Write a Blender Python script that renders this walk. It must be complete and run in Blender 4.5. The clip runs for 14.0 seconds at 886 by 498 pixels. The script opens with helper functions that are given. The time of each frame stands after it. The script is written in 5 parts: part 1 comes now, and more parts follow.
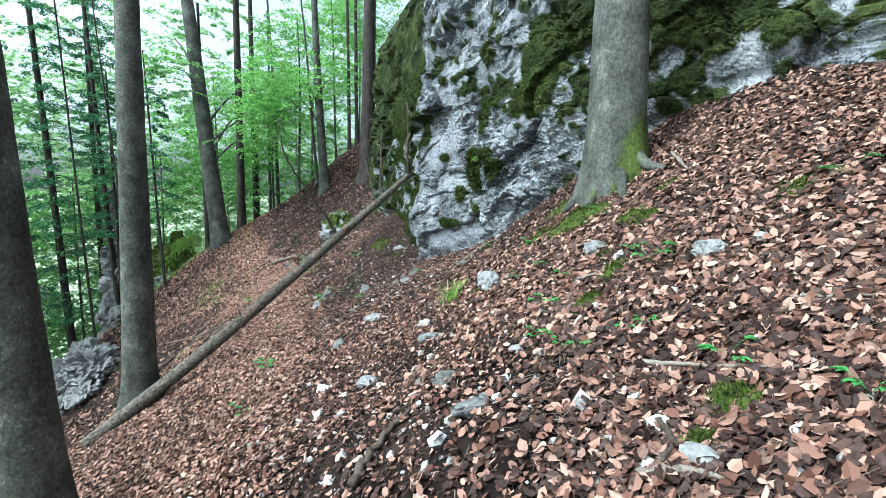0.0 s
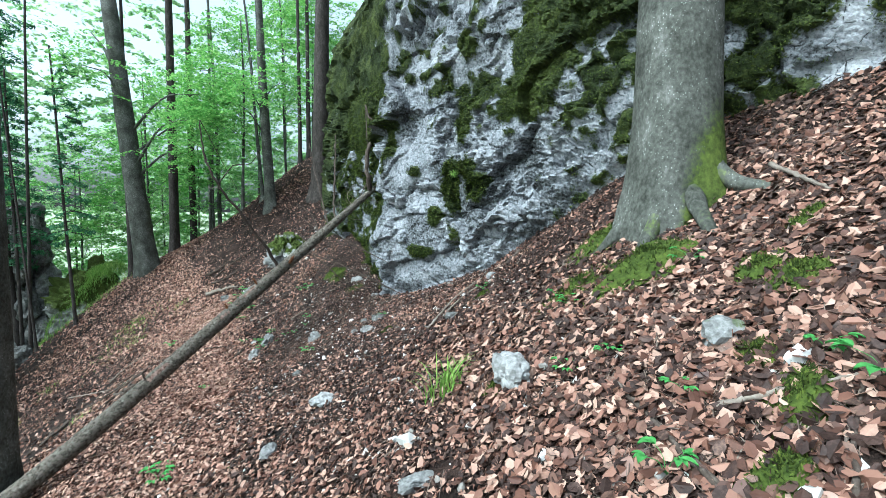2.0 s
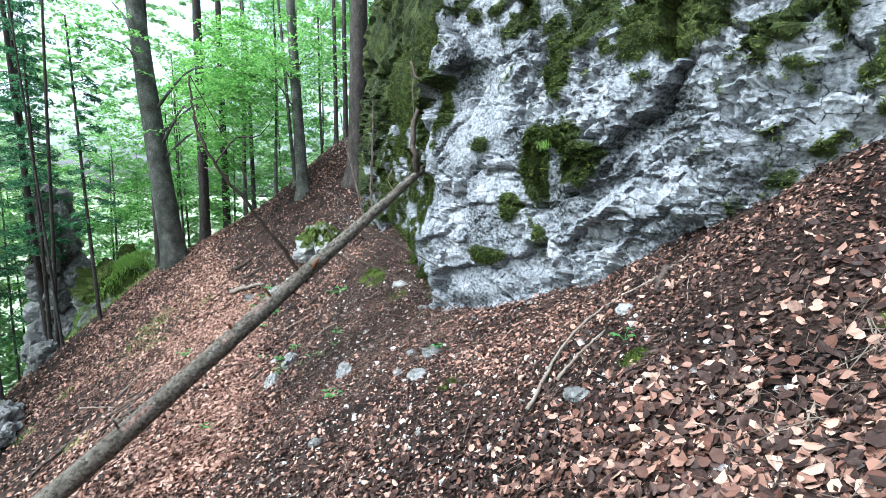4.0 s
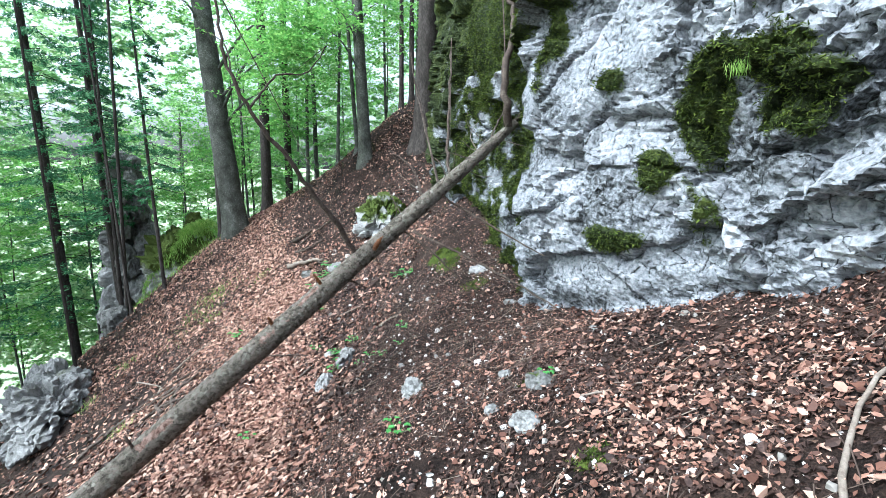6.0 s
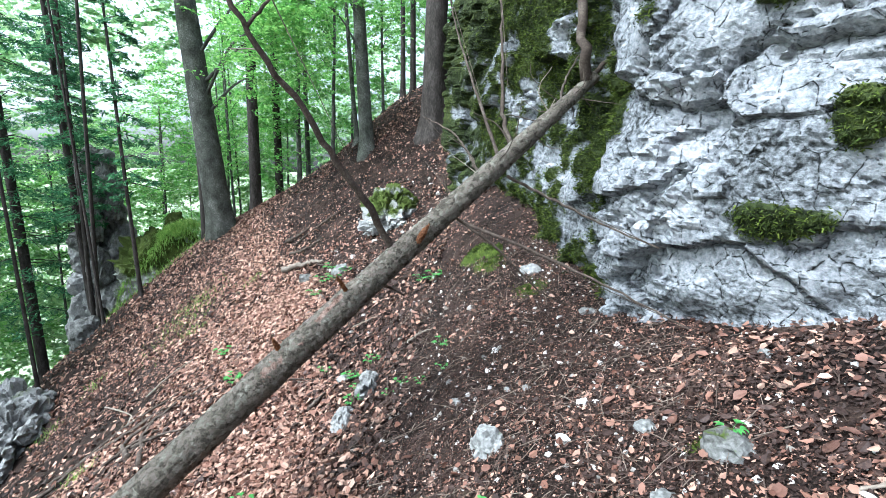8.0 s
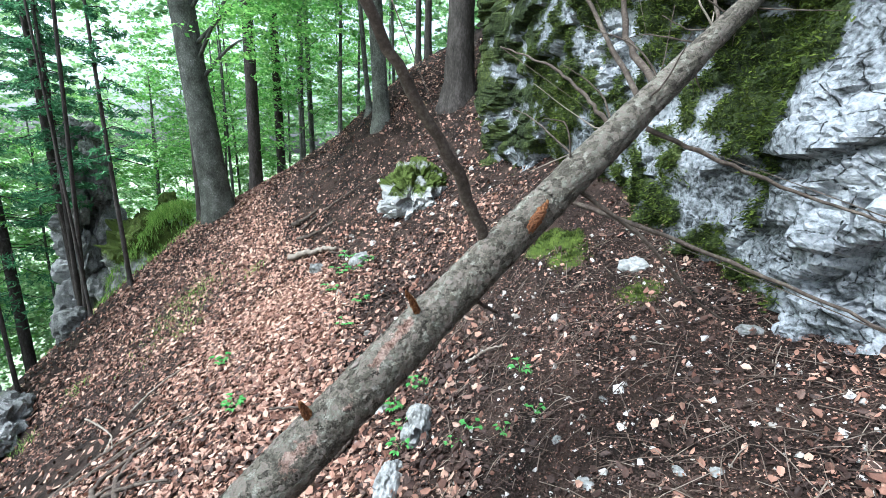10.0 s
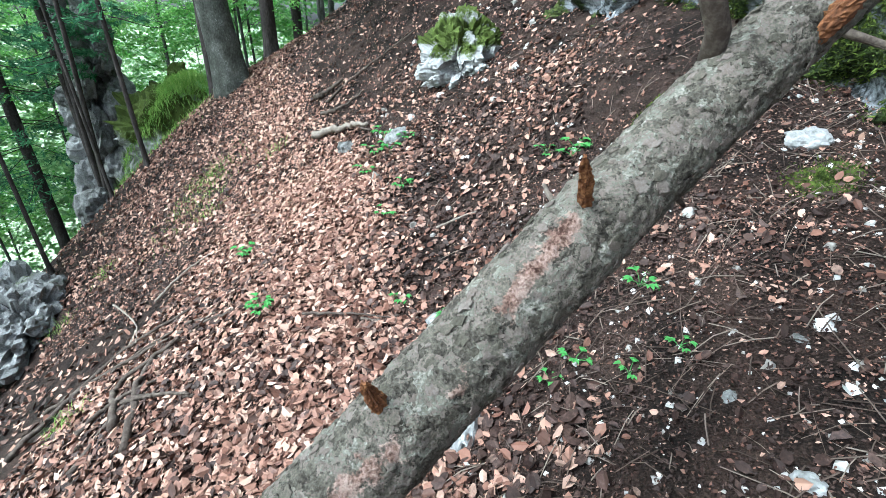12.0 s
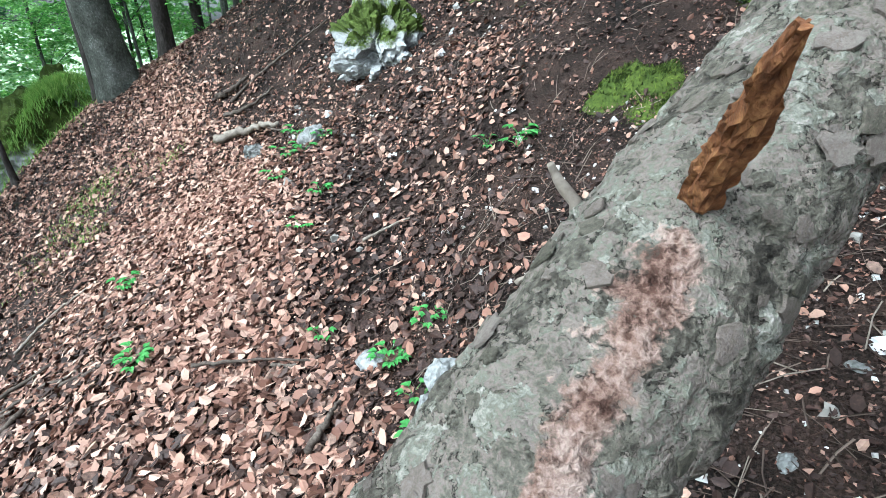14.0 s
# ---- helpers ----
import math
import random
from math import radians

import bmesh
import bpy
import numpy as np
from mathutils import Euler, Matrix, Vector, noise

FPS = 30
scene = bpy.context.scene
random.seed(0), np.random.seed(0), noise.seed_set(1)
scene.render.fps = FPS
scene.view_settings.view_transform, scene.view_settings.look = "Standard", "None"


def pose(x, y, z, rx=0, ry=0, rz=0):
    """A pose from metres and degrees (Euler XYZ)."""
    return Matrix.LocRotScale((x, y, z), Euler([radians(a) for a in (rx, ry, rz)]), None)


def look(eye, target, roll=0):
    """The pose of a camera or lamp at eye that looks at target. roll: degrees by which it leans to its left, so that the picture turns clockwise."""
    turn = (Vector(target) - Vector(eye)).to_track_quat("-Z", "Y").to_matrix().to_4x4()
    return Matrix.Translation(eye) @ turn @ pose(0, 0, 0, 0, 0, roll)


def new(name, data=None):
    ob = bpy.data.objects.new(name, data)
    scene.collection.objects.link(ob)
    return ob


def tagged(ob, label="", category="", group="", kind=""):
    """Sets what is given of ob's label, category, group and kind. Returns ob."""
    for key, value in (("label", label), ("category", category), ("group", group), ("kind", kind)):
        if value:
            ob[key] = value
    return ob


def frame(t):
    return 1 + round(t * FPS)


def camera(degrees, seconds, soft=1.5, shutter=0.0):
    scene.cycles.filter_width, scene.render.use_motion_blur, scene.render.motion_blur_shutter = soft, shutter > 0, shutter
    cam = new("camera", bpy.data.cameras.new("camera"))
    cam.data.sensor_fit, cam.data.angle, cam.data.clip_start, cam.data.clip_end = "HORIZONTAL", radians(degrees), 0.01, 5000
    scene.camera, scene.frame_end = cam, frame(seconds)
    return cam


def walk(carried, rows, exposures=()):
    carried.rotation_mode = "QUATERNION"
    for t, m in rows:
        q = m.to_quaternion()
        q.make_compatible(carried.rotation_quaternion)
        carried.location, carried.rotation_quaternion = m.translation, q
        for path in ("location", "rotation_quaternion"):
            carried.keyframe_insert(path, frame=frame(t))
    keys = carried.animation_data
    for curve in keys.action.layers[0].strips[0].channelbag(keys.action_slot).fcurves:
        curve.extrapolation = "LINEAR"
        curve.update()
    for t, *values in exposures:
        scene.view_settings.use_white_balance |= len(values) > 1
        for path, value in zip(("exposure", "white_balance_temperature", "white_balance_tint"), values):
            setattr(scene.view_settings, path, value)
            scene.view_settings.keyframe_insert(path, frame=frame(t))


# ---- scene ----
cam = camera(87.9, 14.0, soft=0.6)

PATH = [
    (0, (2.628, -9.744, 0.859), (2.558, -7.759, 0.628), 0.73),
    (0.5, (2.494, -9.395, 0.903), (2.491, -7.404, 0.708), 0.64),
    (1, (2.443, -9.005, 0.891), (2.497, -7.013, 0.726), 0.74),
    (1.5, (2.424, -8.520, 0.863), (2.531, -6.529, 0.706), 0.65),
    (2, (2.359, -7.963, 0.972), (2.472, -5.973, 0.810), 0.59),
    (2.2, (2.335, -7.782, 0.997), (2.439, -5.792, 0.830), 0.61),
    (4.3, (2.011, -5.560, 1.025), (1.881, -3.582, 0.760), 0.64),
    (4.5, (2.004, -5.366, 1.033), (1.814, -3.399, 0.726), 0.69),
    (5, (1.923, -5.047, 1.033), (1.658, -3.098, 0.675), 0.74),
    (5.5, (1.761, -4.739, 0.980), (1.584, -2.779, 0.624), 0.86),
    (6, (1.587, -4.436, 0.889), (1.280, -2.490, 0.543), 1.05),
    (6.5, (1.452, -4.167, 0.828), (1.090, -2.225, 0.517), 1.07),
    (7, (1.177, -3.931, 0.736), (0.878, -1.973, 0.463), 0.88),
    (7.5, (0.978, -3.648, 0.649), (0.704, -1.693, 0.329), 0.85),
    (7.7, (0.906, -3.508, 0.619), (0.653, -1.551, 0.292), 0.88),
    (9.8, (0.121, -2.214, 0.408), (-0.141, -0.265, 0.043), 0.93),
    (10, (0.059, -2.094, 0.399), (-0.191, -0.152, -0.008), 0.89),
    (10.5, (0.003, -1.805, 0.317), (-0.224, 0.113, -0.203), 0.95),
    (11, (-0.067, -1.582, 0.208), (-0.292, 0.294, -0.448), 0.92),
    (11.5, (-0.249, -1.443, 0.144), (-0.504, 0.380, -0.639), 0.95),
    (12, (-0.408, -1.228, 0.069), (-0.725, 0.546, -0.798), 1.03),
    (12.5, (-0.509, -1.057, 0.033), (-0.823, 0.701, -0.867), 0.92),
    (13, (-0.560, -0.859, -0.077), (-0.846, 0.902, -0.980), 0.93),
    (13.5, (-0.554, -0.663, -0.116), (-0.879, 1.103, -0.996), 0.97),
    (14, (-0.469, -0.637, -0.137), (-0.510, 1.173, -0.987), 0.77),
]
walk(cam, [(t, look(eye, target, roll)) for t, eye, target, roll in PATH], [(0, 1.62, 5350, -5), (2.2, 1.56, 5300, -6), (4.3, 1.98, 5400, 1), (9.8, 2.04, 5400, 0), (12.6, 2.05, 5250, -4), (14, 1.93, 5250, -4)])

# ---------------------------------------------------------------- world, sun
world = bpy.data.worlds.new("sky")
scene.world = world
world.use_nodes = True
wn = world.node_tree
sky = wn.nodes.new("ShaderNodeTexSky")
sky.sky_type = "NISHITA"
sky.sun_disc = False
sky.sun_elevation, sky.sun_rotation = radians(53), radians(-123)
sky.dust_density, sky.air_density, sky.ozone_density = 6.0, 0.75, 0.2
veil = wn.nodes.new("ShaderNodeHueSaturation")  # a thin white overcast
veil.inputs["Saturation"].default_value = 0.3
wn.links.new(sky.outputs[0], veil.inputs["Color"])
wn.links.new(veil.outputs[0], wn.nodes["Background"].inputs[0])
wn.nodes["Background"].inputs[1].default_value = 0.15
sun = new("sun", bpy.data.lights.new("sun", "SUN"))
sun.data.energy, sun.data.angle, sun.data.color = 1.1, radians(11), (1.0, 0.985, 0.96)
sun.matrix_world = look((-20, -13, 32), (0, 0, 0))

# ---------------------------------------------------------------- arithmetic
rng = np.random.default_rng(7)


def hashed(i, seed):
    h = (i[..., 0] * 374761393 + i[..., 1] * 668265263 + i[..., 2] * 1274126177 + seed * 974634413) & 0xFFFFFFFF
    h = ((h ^ (h >> 13)) * 1103515245) & 0xFFFFFFFF
    h = ((h ^ (h >> 16)) * 2654435761) & 0xFFFFFFFF
    return (h ^ (h >> 15)) / 4294967295.0


def vnoise(p, seed=0):
    """Value noise of points (n, 3), from -1 to 1."""
    p = np.asarray(p, float)
    i = np.floor(p).astype(np.int64)
    f = p - i
    f = f * f * f * (f * (f * 6 - 15) + 10)
    out = 0
    for a in (0, 1):
        for b in (0, 1):
            for c in (0, 1):
                w = (f[:, 0] if a else 1 - f[:, 0]) * (f[:, 1] if b else 1 - f[:, 1]) * (f[:, 2] if c else 1 - f[:, 2])
                out = out + w * hashed(i + (a, b, c), seed)
    return out * 2 - 1


def fbm(p, octaves=4, seed=0, gain=0.5, ridged=False):
    p, out, amp, total = np.asarray(p, float), 0, 1.0, 0.0
    for k in range(octaves):
        n = vnoise(p * 2.03**k + 17.3 * k, seed + k)
        out, total, amp = out + amp * (1 - 2 * np.abs(n) if ridged else n), total + amp, amp * gain
    return out / total


def cells(p, seed=0):
    """Cellular noise: nearest and second distances and a random number for each cell."""
    p = np.asarray(p, float)
    base = np.floor(p).astype(np.int64)
    f1, f2, val = np.full(len(p), 9.0), np.full(len(p), 9.0), np.zeros(len(p))
    for a in (-1, 0, 1):
        for b in (-1, 0, 1):
            for c in (-1, 0, 1):
                q = base + (a, b, c)
                spot = q + np.stack([hashed(q, seed + s) for s in (1, 2, 3)], -1)
                d = np.sqrt(((p - spot) ** 2).sum(-1))
                near = d < f1
                f2 = np.where(near, f1, np.minimum(f2, d))
                val = np.where(near, hashed(q, seed + 9), val)
                f1 = np.where(near, d, f1)
    return f1, f2, val


def facets(p, seed=0, tilt=1.0):
    """Broken stone: each cell is a tilted plane, with a step at its border; and how near that border is."""
    p = np.asarray(p, float)
    base = np.floor(p).astype(np.int64)
    f1, f2, val, lean = np.full(len(p), 9.0), np.full(len(p), 9.0), np.zeros(len(p)), np.zeros(len(p))
    for a in (-1, 0, 1):
        for b in (-1, 0, 1):
            for c in (-1, 0, 1):
                q = base + (a, b, c)
                rel = p - (q + np.stack([hashed(q, seed + k) for k in (1, 2, 3)], -1))
                d = np.sqrt((rel**2).sum(-1))
                near = d < f1
                f2 = np.where(near, f1, np.minimum(f2, d))
                val = np.where(near, hashed(q, seed + 9), val)
                slope = sum((hashed(q, seed + 11 + k) - 0.5) * rel[:, k] for k in range(3))
                lean = np.where(near, slope, lean)
                f1 = np.where(near, d, f1)
    return val - 0.5 + 2 * tilt * lean, f2 - f1


def flat(x, y):
    x, y = np.broadcast_arrays(np.asarray(x, float), np.asarray(y, float))
    return np.stack([x.ravel(), y.ravel(), np.zeros(x.size)], -1)


# ---------------------------------------------------------------- the lie of the land
# Cross-sections of the hillside: one row of heights for each station along the walk.
ACROSS = np.array([-16, -9, -5, -2.5, -1, 0.5, 2, 3.5, 6.0])
ALONG = np.array([-12, -8, -5.5, -3, -1, 1, 3, 6, 10, 18.0])
SECTIONS = [
    (-11.0, -6.71, -4.36, -3.0, -2.25, -1.51, -0.7, 0.18, 1.51), (-11.23, -6.73, -4.31, -2.97, -2.26, -1.52, -0.8, -0.09, 1.48),
    (-11.35, -6.72, -4.27, -3.0, -2.29, -1.38, -0.67, 0.35, 1.91), (-11.41, -6.69, -4.18, -2.78, -1.86, -1.3, -0.51, 0.44, 2.6),
    (-11.34, -6.59, -4.03, -2.67, -1.98, -1.2, -0.49, 0.2, 2.6), (-11.06, -6.38, -3.74, -2.14, -1.81, -0.95, -0.42, 0.1, 2.6),
    (-10.48, -5.91, -3.24, -1.69, -1.16, -0.11, 0.6, 1.73, 4.55), (-8.8, -4.03, -2.03, -0.84, 0.03, 0.83, 2.14, 3.53, 5.62),
    (-8.4, -1.96, 0.28, 2.26, 2.65, 3.52, 4.6, 5.46, 6.74), (-8.09, -2.07, 2.57, 4.57, 5.81, 7.01, 7.85, 8.15, 8.03)]


def weights(stations, v):
    v = np.clip(v, stations[0], stations[-1])
    n = len(stations)
    i = np.clip(np.searchsorted(stations, v, side="right") - 1, 0, n - 2)
    h = stations[i + 1] - stations[i]
    t = (v - stations[i]) / h
    w, r = np.zeros((len(v), n)), np.arange(len(v))
    np.add.at(w, (r, i), 2 * t**3 - 3 * t**2 + 1)
    np.add.at(w, (r, i + 1), -2 * t**3 + 3 * t**2)
    for k, c in ((i, t**3 - 2 * t**2 + t), (i + 1, t**3 - t**2)):
        a, b = np.maximum(k - 1, 0), np.minimum(k + 1, n - 1)
        d = c * h / (stations[b] - stations[a])
        np.add.at(w, (r, b), d)
        np.add.at(w, (r, a), -d)
    return w


def ground_z(x, y):
    """Height of the ground at arrays x, y."""
    x, y = np.atleast_1d(np.asarray(x, float)), np.atleast_1d(np.asarray(y, float))
    z = np.einsum("nj,ji,ni->n", weights(ALONG, y), np.array(SECTIONS), weights(ACROSS, x))
    left, ahead, right = np.maximum(-16 - x, 0), np.maximum(y - 18, 0), np.maximum(x - 6, 0)
    z = z - 0.5 * left - 0.42 * ahead * np.clip((4 - x) / 8, 0, 1) + 0.45 * np.minimum(right, 40)
    floor_z = -24 + 0.02 * np.maximum(np.hypot(x, y) - 60, 0)
    z = np.maximum(z, floor_z)
    near = np.clip(1.4 - np.hypot(x, y) / 40, 0, 1)
    p = flat(x, y)
    return z + near * (0.05 * fbm(p * 1.3, 3, 3) + 0.022 * fbm(p * 6, 3, 5))


def gz(x, y):
    return float(ground_z([x], [y])[0])


# ---------------------------------------------------------------- meshes
def mesh_np(name, verts, quads, smooth=True):
    verts, quads = np.asarray(verts, np.float32), np.asarray(quads, np.int32)
    k = quads.shape[1]
    me = bpy.data.meshes.new(name)
    me.vertices.add(len(verts))
    me.vertices.foreach_set("co", verts.ravel())
    me.loops.add(quads.size)
    me.loops.foreach_set("vertex_index", quads.ravel())
    me.polygons.add(len(quads))
    me.polygons.foreach_set("loop_start", np.arange(len(quads), dtype=np.int32) * k)
    me.polygons.foreach_set("use_smooth", np.full(len(quads), smooth))
    me.update(calc_edges=True)
    me.validate()
    return me


def joined(pieces):
    vs, fs, n = [], [], 0
    for v, f in pieces:
        vs.append(v)
        fs.append(np.asarray(f) + n)
        n += len(v)
    return np.concatenate(vs), np.concatenate(fs)


def part(name, geometry, material, parent=None, label="", smooth=True):
    me = mesh_np(name, *geometry, smooth=smooth)
    me.materials.append(material)
    ob = new(name, me)
    if parent:
        ob.parent = parent
    if label:
        tagged(ob, label)
    return ob


def attribute(me, name, values):
    a = me.attributes.new(name, "FLOAT", "POINT")
    a.data.foreach_set("value", np.asarray(values, np.float32))


def bent(points, n):
    """A smooth line of n points through the given ones."""
    pts = np.asarray(points, float)
    s = np.r_[0, np.cumsum(np.linalg.norm(np.diff(pts, axis=0), axis=1))]
    return weights(s, np.linspace(0, s[-1], n)) @ pts if len(pts) > 2 else np.linspace(pts[0], pts[-1], n)


def tube(points, radii, sides=8, rough=0.0, seed=0, shift=None, capped=True):
    """A tube of quads along points; shift(points on the tube, angle, along) pushes its skin out."""
    p, r = np.asarray(points, float), np.asarray(radii, float)
    if r.ndim == 0:
        r = np.full(len(p), float(r))
    t = np.gradient(p, axis=0)
    t /= np.linalg.norm(t, axis=1)[:, None]
    ref = np.array([0.0, 0.0, 1.0]) if abs(t[:, 2]).mean() < 0.8 else np.array([1.0, 0.0, 0.0])
    u = np.cross(t, ref)
    u /= np.linalg.norm(u, axis=1)[:, None]
    w = np.cross(t, u)
    a = np.linspace(0, 2 * np.pi, sides, endpoint=False)
    out = u[:, None] * np.cos(a)[None, :, None] + w[:, None] * np.sin(a)[None, :, None]
    grow = np.ones((len(p), sides))
    if rough:
        grow += rough * fbm((p[:, None] + out * r[:, None, None]).reshape(-1, 3) * (0.6 / max(r.max(), 0.01)), 3, seed).reshape(grow.shape)
    skin = p[:, None] + out * (r[:, None] * grow)[..., None]
    if shift:
        skin = skin + out * shift(skin.reshape(-1, 3), np.tile(a, len(p)), np.repeat(np.arange(len(p)), sides)).reshape(grow.shape)[..., None]
    v = skin.reshape(-1, 3)
    i, j = np.meshgrid(np.arange(len(p) - 1), np.arange(sides), indexing="ij")
    k = (j + 1) % sides
    f = np.stack([i * sides + j, i * sides + k, (i + 1) * sides + k, (i + 1) * sides + j], -1).reshape(-1, 4)
    if capped:
        n = len(v)
        v = np.r_[v, [p[0], p[-1]]]
        j = np.arange(0, sides, 2)
        last = (len(p) - 1) * sides
        f = np.r_[f, np.stack([np.full(len(j), n), (j + 2) % sides, j + 1, j], -1),
                  np.stack([np.full(len(j), n + 1), last + j, last + j + 1, last + (j + 2) % sides], -1)]
    return v, f


def frames_of(normals, r):
    n = normals / np.linalg.norm(normals, axis=1)[:, None]
    a = r.normal(size=n.shape)
    u = np.cross(n, a)
    u /= np.linalg.norm(u, axis=1)[:, None]
    return u, np.cross(n, u), n


LEAF = np.array([(-0.5, 0, 0), (-0.24, 0.29, 0.05), (0.2, 0.32, 0.06), (0.5, 0, 0.03), (0.2, -0.32, 0.06), (-0.24, -0.29, 0.05)])
LEAF_FACES = np.array([(0, 3, 2, 1), (0, 5, 4, 3)])


SPRAY = np.array([(-0.5, 0, 0), (0.0, 0.33, 0.04), (0.5, 0, 0.02), (0.0, -0.33, 0.04)])
SPRAY_FACE = np.array([(0, 3, 2, 1)])


def leaves(places, normals, size, r, curl=1.0, shape=LEAF, faces=LEAF_FACES):
    """Many small leaves in one mesh."""
    u, w, n = frames_of(normals, r)
    k = len(shape)
    bend = r.uniform(-0.4, 1.6, (len(places), 1)) * curl
    lift = shape[None, :, 2] * bend * 1.6 + (shape[None, :, 0] ** 2) * r.uniform(-0.5, 0.9, (len(places), 1)) * curl
    slim = r.uniform(0.75, 1.1, (len(places), 1))
    v = (u[:, None] * shape[None, :, :1] + w[:, None] * (shape[None, :, 1] * slim)[..., None] + n[:, None] * lift[..., None]) * np.asarray(size).reshape(-1, 1, 1)
    v = (v + places[:, None]).reshape(-1, 3)
    f = (faces[None] + (np.arange(len(places)) * k)[:, None, None]).reshape(-1, faces.shape[1])
    return v, f


# ---------------------------------------------------------------- materials
def material(name, stops, scale=4.0, fine=30.0, rough=0.85, bump=0.3, depth=0.02, island=0.0, through_light=0.0, stretch=(1, 1, 1), spec=0.12, per_object=0.0, wear=None, cracks=None, spots=None, plates=0.0):
    """A surface with colour stops over broad and fine noise, fine relief, and its own shade for each loose piece."""
    m = bpy.data.materials.new(name)
    m.use_nodes = True
    nt = m.node_tree
    n, l = nt.nodes, nt.links
    b = n["Principled BSDF"]
    b.inputs["Roughness"].default_value = rough
    b.inputs["Specular IOR Level"].default_value = spec
    co = n.new("ShaderNodeTexCoord")
    mp = n.new("ShaderNodeMapping")
    mp.inputs["Scale"].default_value = stretch
    l.new(co.outputs["Object"], mp.inputs[0])
    big, small = n.new("ShaderNodeTexNoise"), n.new("ShaderNodeTexNoise")
    for t, s, d in ((big, scale, 6), (small, fine, 4)):
        t.inputs["Scale"].default_value, t.inputs["Detail"].default_value, t.inputs["Roughness"].default_value = s, d, 0.62
        l.new(mp.outputs[0], t.inputs["Vector"])
    mix = n.new("ShaderNodeMath")
    mix.operation = "MULTIPLY_ADD"
    mix.inputs[1].default_value = 0.45
    l.new(small.outputs["Fac"], mix.inputs[0])
    sc = n.new("ShaderNodeMath")
    sc.operation = "MULTIPLY"
    sc.inputs[1].default_value = 0.55
    l.new(big.outputs["Fac"], sc.inputs[0])
    l.new(sc.outputs[0], mix.inputs[2])
    fac = mix.outputs[0]
    for amount, node in ((island, "ShaderNodeNewGeometry"), (per_object, "ShaderNodeObjectInfo")):
        if amount:
            g = n.new(node)
            bl = n.new("ShaderNodeMix")
            bl.inputs[0].default_value = amount
            l.new(fac, bl.inputs[2])
            l.new(g.outputs["Random Per Island" if node.endswith("Geometry") else "Random"], bl.inputs[3])
            fac = bl.outputs[0]
    if plates:
        pv = n.new("ShaderNodeTexVoronoi")
        pv.inputs["Scale"].default_value = cracks[0]
        pj = n.new("ShaderNodeMix")
        pj.data_type = "VECTOR"
        pj.inputs[0].default_value = 0.09
        l.new(mp.outputs[0], pj.inputs[4])
        l.new(big.outputs["Color"], pj.inputs[5])
        l.new(pj.outputs[1], pv.inputs["Vector"])
        sep = n.new("ShaderNodeSeparateColor")
        l.new(pv.outputs["Color"], sep.inputs[0])
        pm = n.new("ShaderNodeMix")
        pm.inputs[0].default_value = plates
        l.new(fac, pm.inputs[2])
        l.new(sep.outputs[0], pm.inputs[3])
        fac = pm.outputs[0]
    ramp = n.new("ShaderNodeValToRGB")
    e = ramp.color_ramp.elements
    while len(e) < len(stops):
        e.new(0.5)
    for k, (pos, col) in enumerate(stops):
        e[k].position, e[k].color = pos, (*col, 1)
    l.new(fac, ramp.inputs[0])
    colour = ramp.outputs[0]
    height = mix.outputs[0]
    if spots:
        sscale, ssize, scol = spots
        vs = n.new("ShaderNodeTexVoronoi")
        vs.inputs["Scale"].default_value = sscale
        l.new(mp.outputs[0], vs.inputs["Vector"])
        sm = n.new("ShaderNodeMapRange")
        sm.inputs[1].default_value, sm.inputs[2].default_value, sm.inputs[3].default_value, sm.inputs[4].default_value = ssize, ssize * 1.2, 1, 0
        l.new(vs.outputs["Distance"], sm.inputs[0])
        sb = n.new("ShaderNodeMapRange")
        sb.inputs[1].default_value, sb.inputs[2].default_value = 0.46, 0.6
        l.new(big.outputs["Fac"], sb.inputs[0])
        sp = n.new("ShaderNodeMath")
        sp.operation = "MULTIPLY"
        l.new(sm.outputs[0], sp.inputs[0])
        l.new(sb.outputs[0], sp.inputs[1])
        sx = n.new("ShaderNodeMix")
        sx.data_type = "RGBA"
        sx.inputs[7].default_value = (*scol, 1)
        l.new(sp.outputs[0], sx.inputs[0])
        l.new(colour, sx.inputs[6])
        colour = sx.outputs[2]
    if cracks:
        cscale, cwidth, ccol = cracks
        jig = n.new("ShaderNodeMix")
        jig.data_type = "VECTOR"
        jig.inputs[0].default_value = 0.09
        l.new(mp.outputs[0], jig.inputs[4])
        l.new(big.outputs["Color"], jig.inputs[5])
        vo = n.new("ShaderNodeTexVoronoi")
        vo.feature = "DISTANCE_TO_EDGE"
        vo.inputs["Scale"].default_value = cscale
        l.new(jig.outputs[1], vo.inputs["Vector"])
        mr0 = n.new("ShaderNodeMapRange")
        mr0.inputs[2].default_value = cwidth
        l.new(vo.outputs["Distance"], mr0.inputs[0])
        cm0 = n.new("ShaderNodeMix")
        cm0.data_type = "RGBA"
        cm0.inputs[6].default_value = (*ccol, 1)
        gap = n.new("ShaderNodeMapRange")
        gap.inputs[1].default_value, gap.inputs[2].default_value = 0.43, 0.54
        l.new(small.outputs["Fac"], gap.inputs[0])
        open_fac = n.new("ShaderNodeMath")
        open_fac.operation = "MAXIMUM"
        l.new(mr0.outputs[0], open_fac.inputs[0])
        l.new(gap.outputs[0], open_fac.inputs[1])
        l.new(open_fac.outputs[0], cm0.inputs[0])
        l.new(colour, cm0.inputs[7])
        colour = cm0.outputs[2]
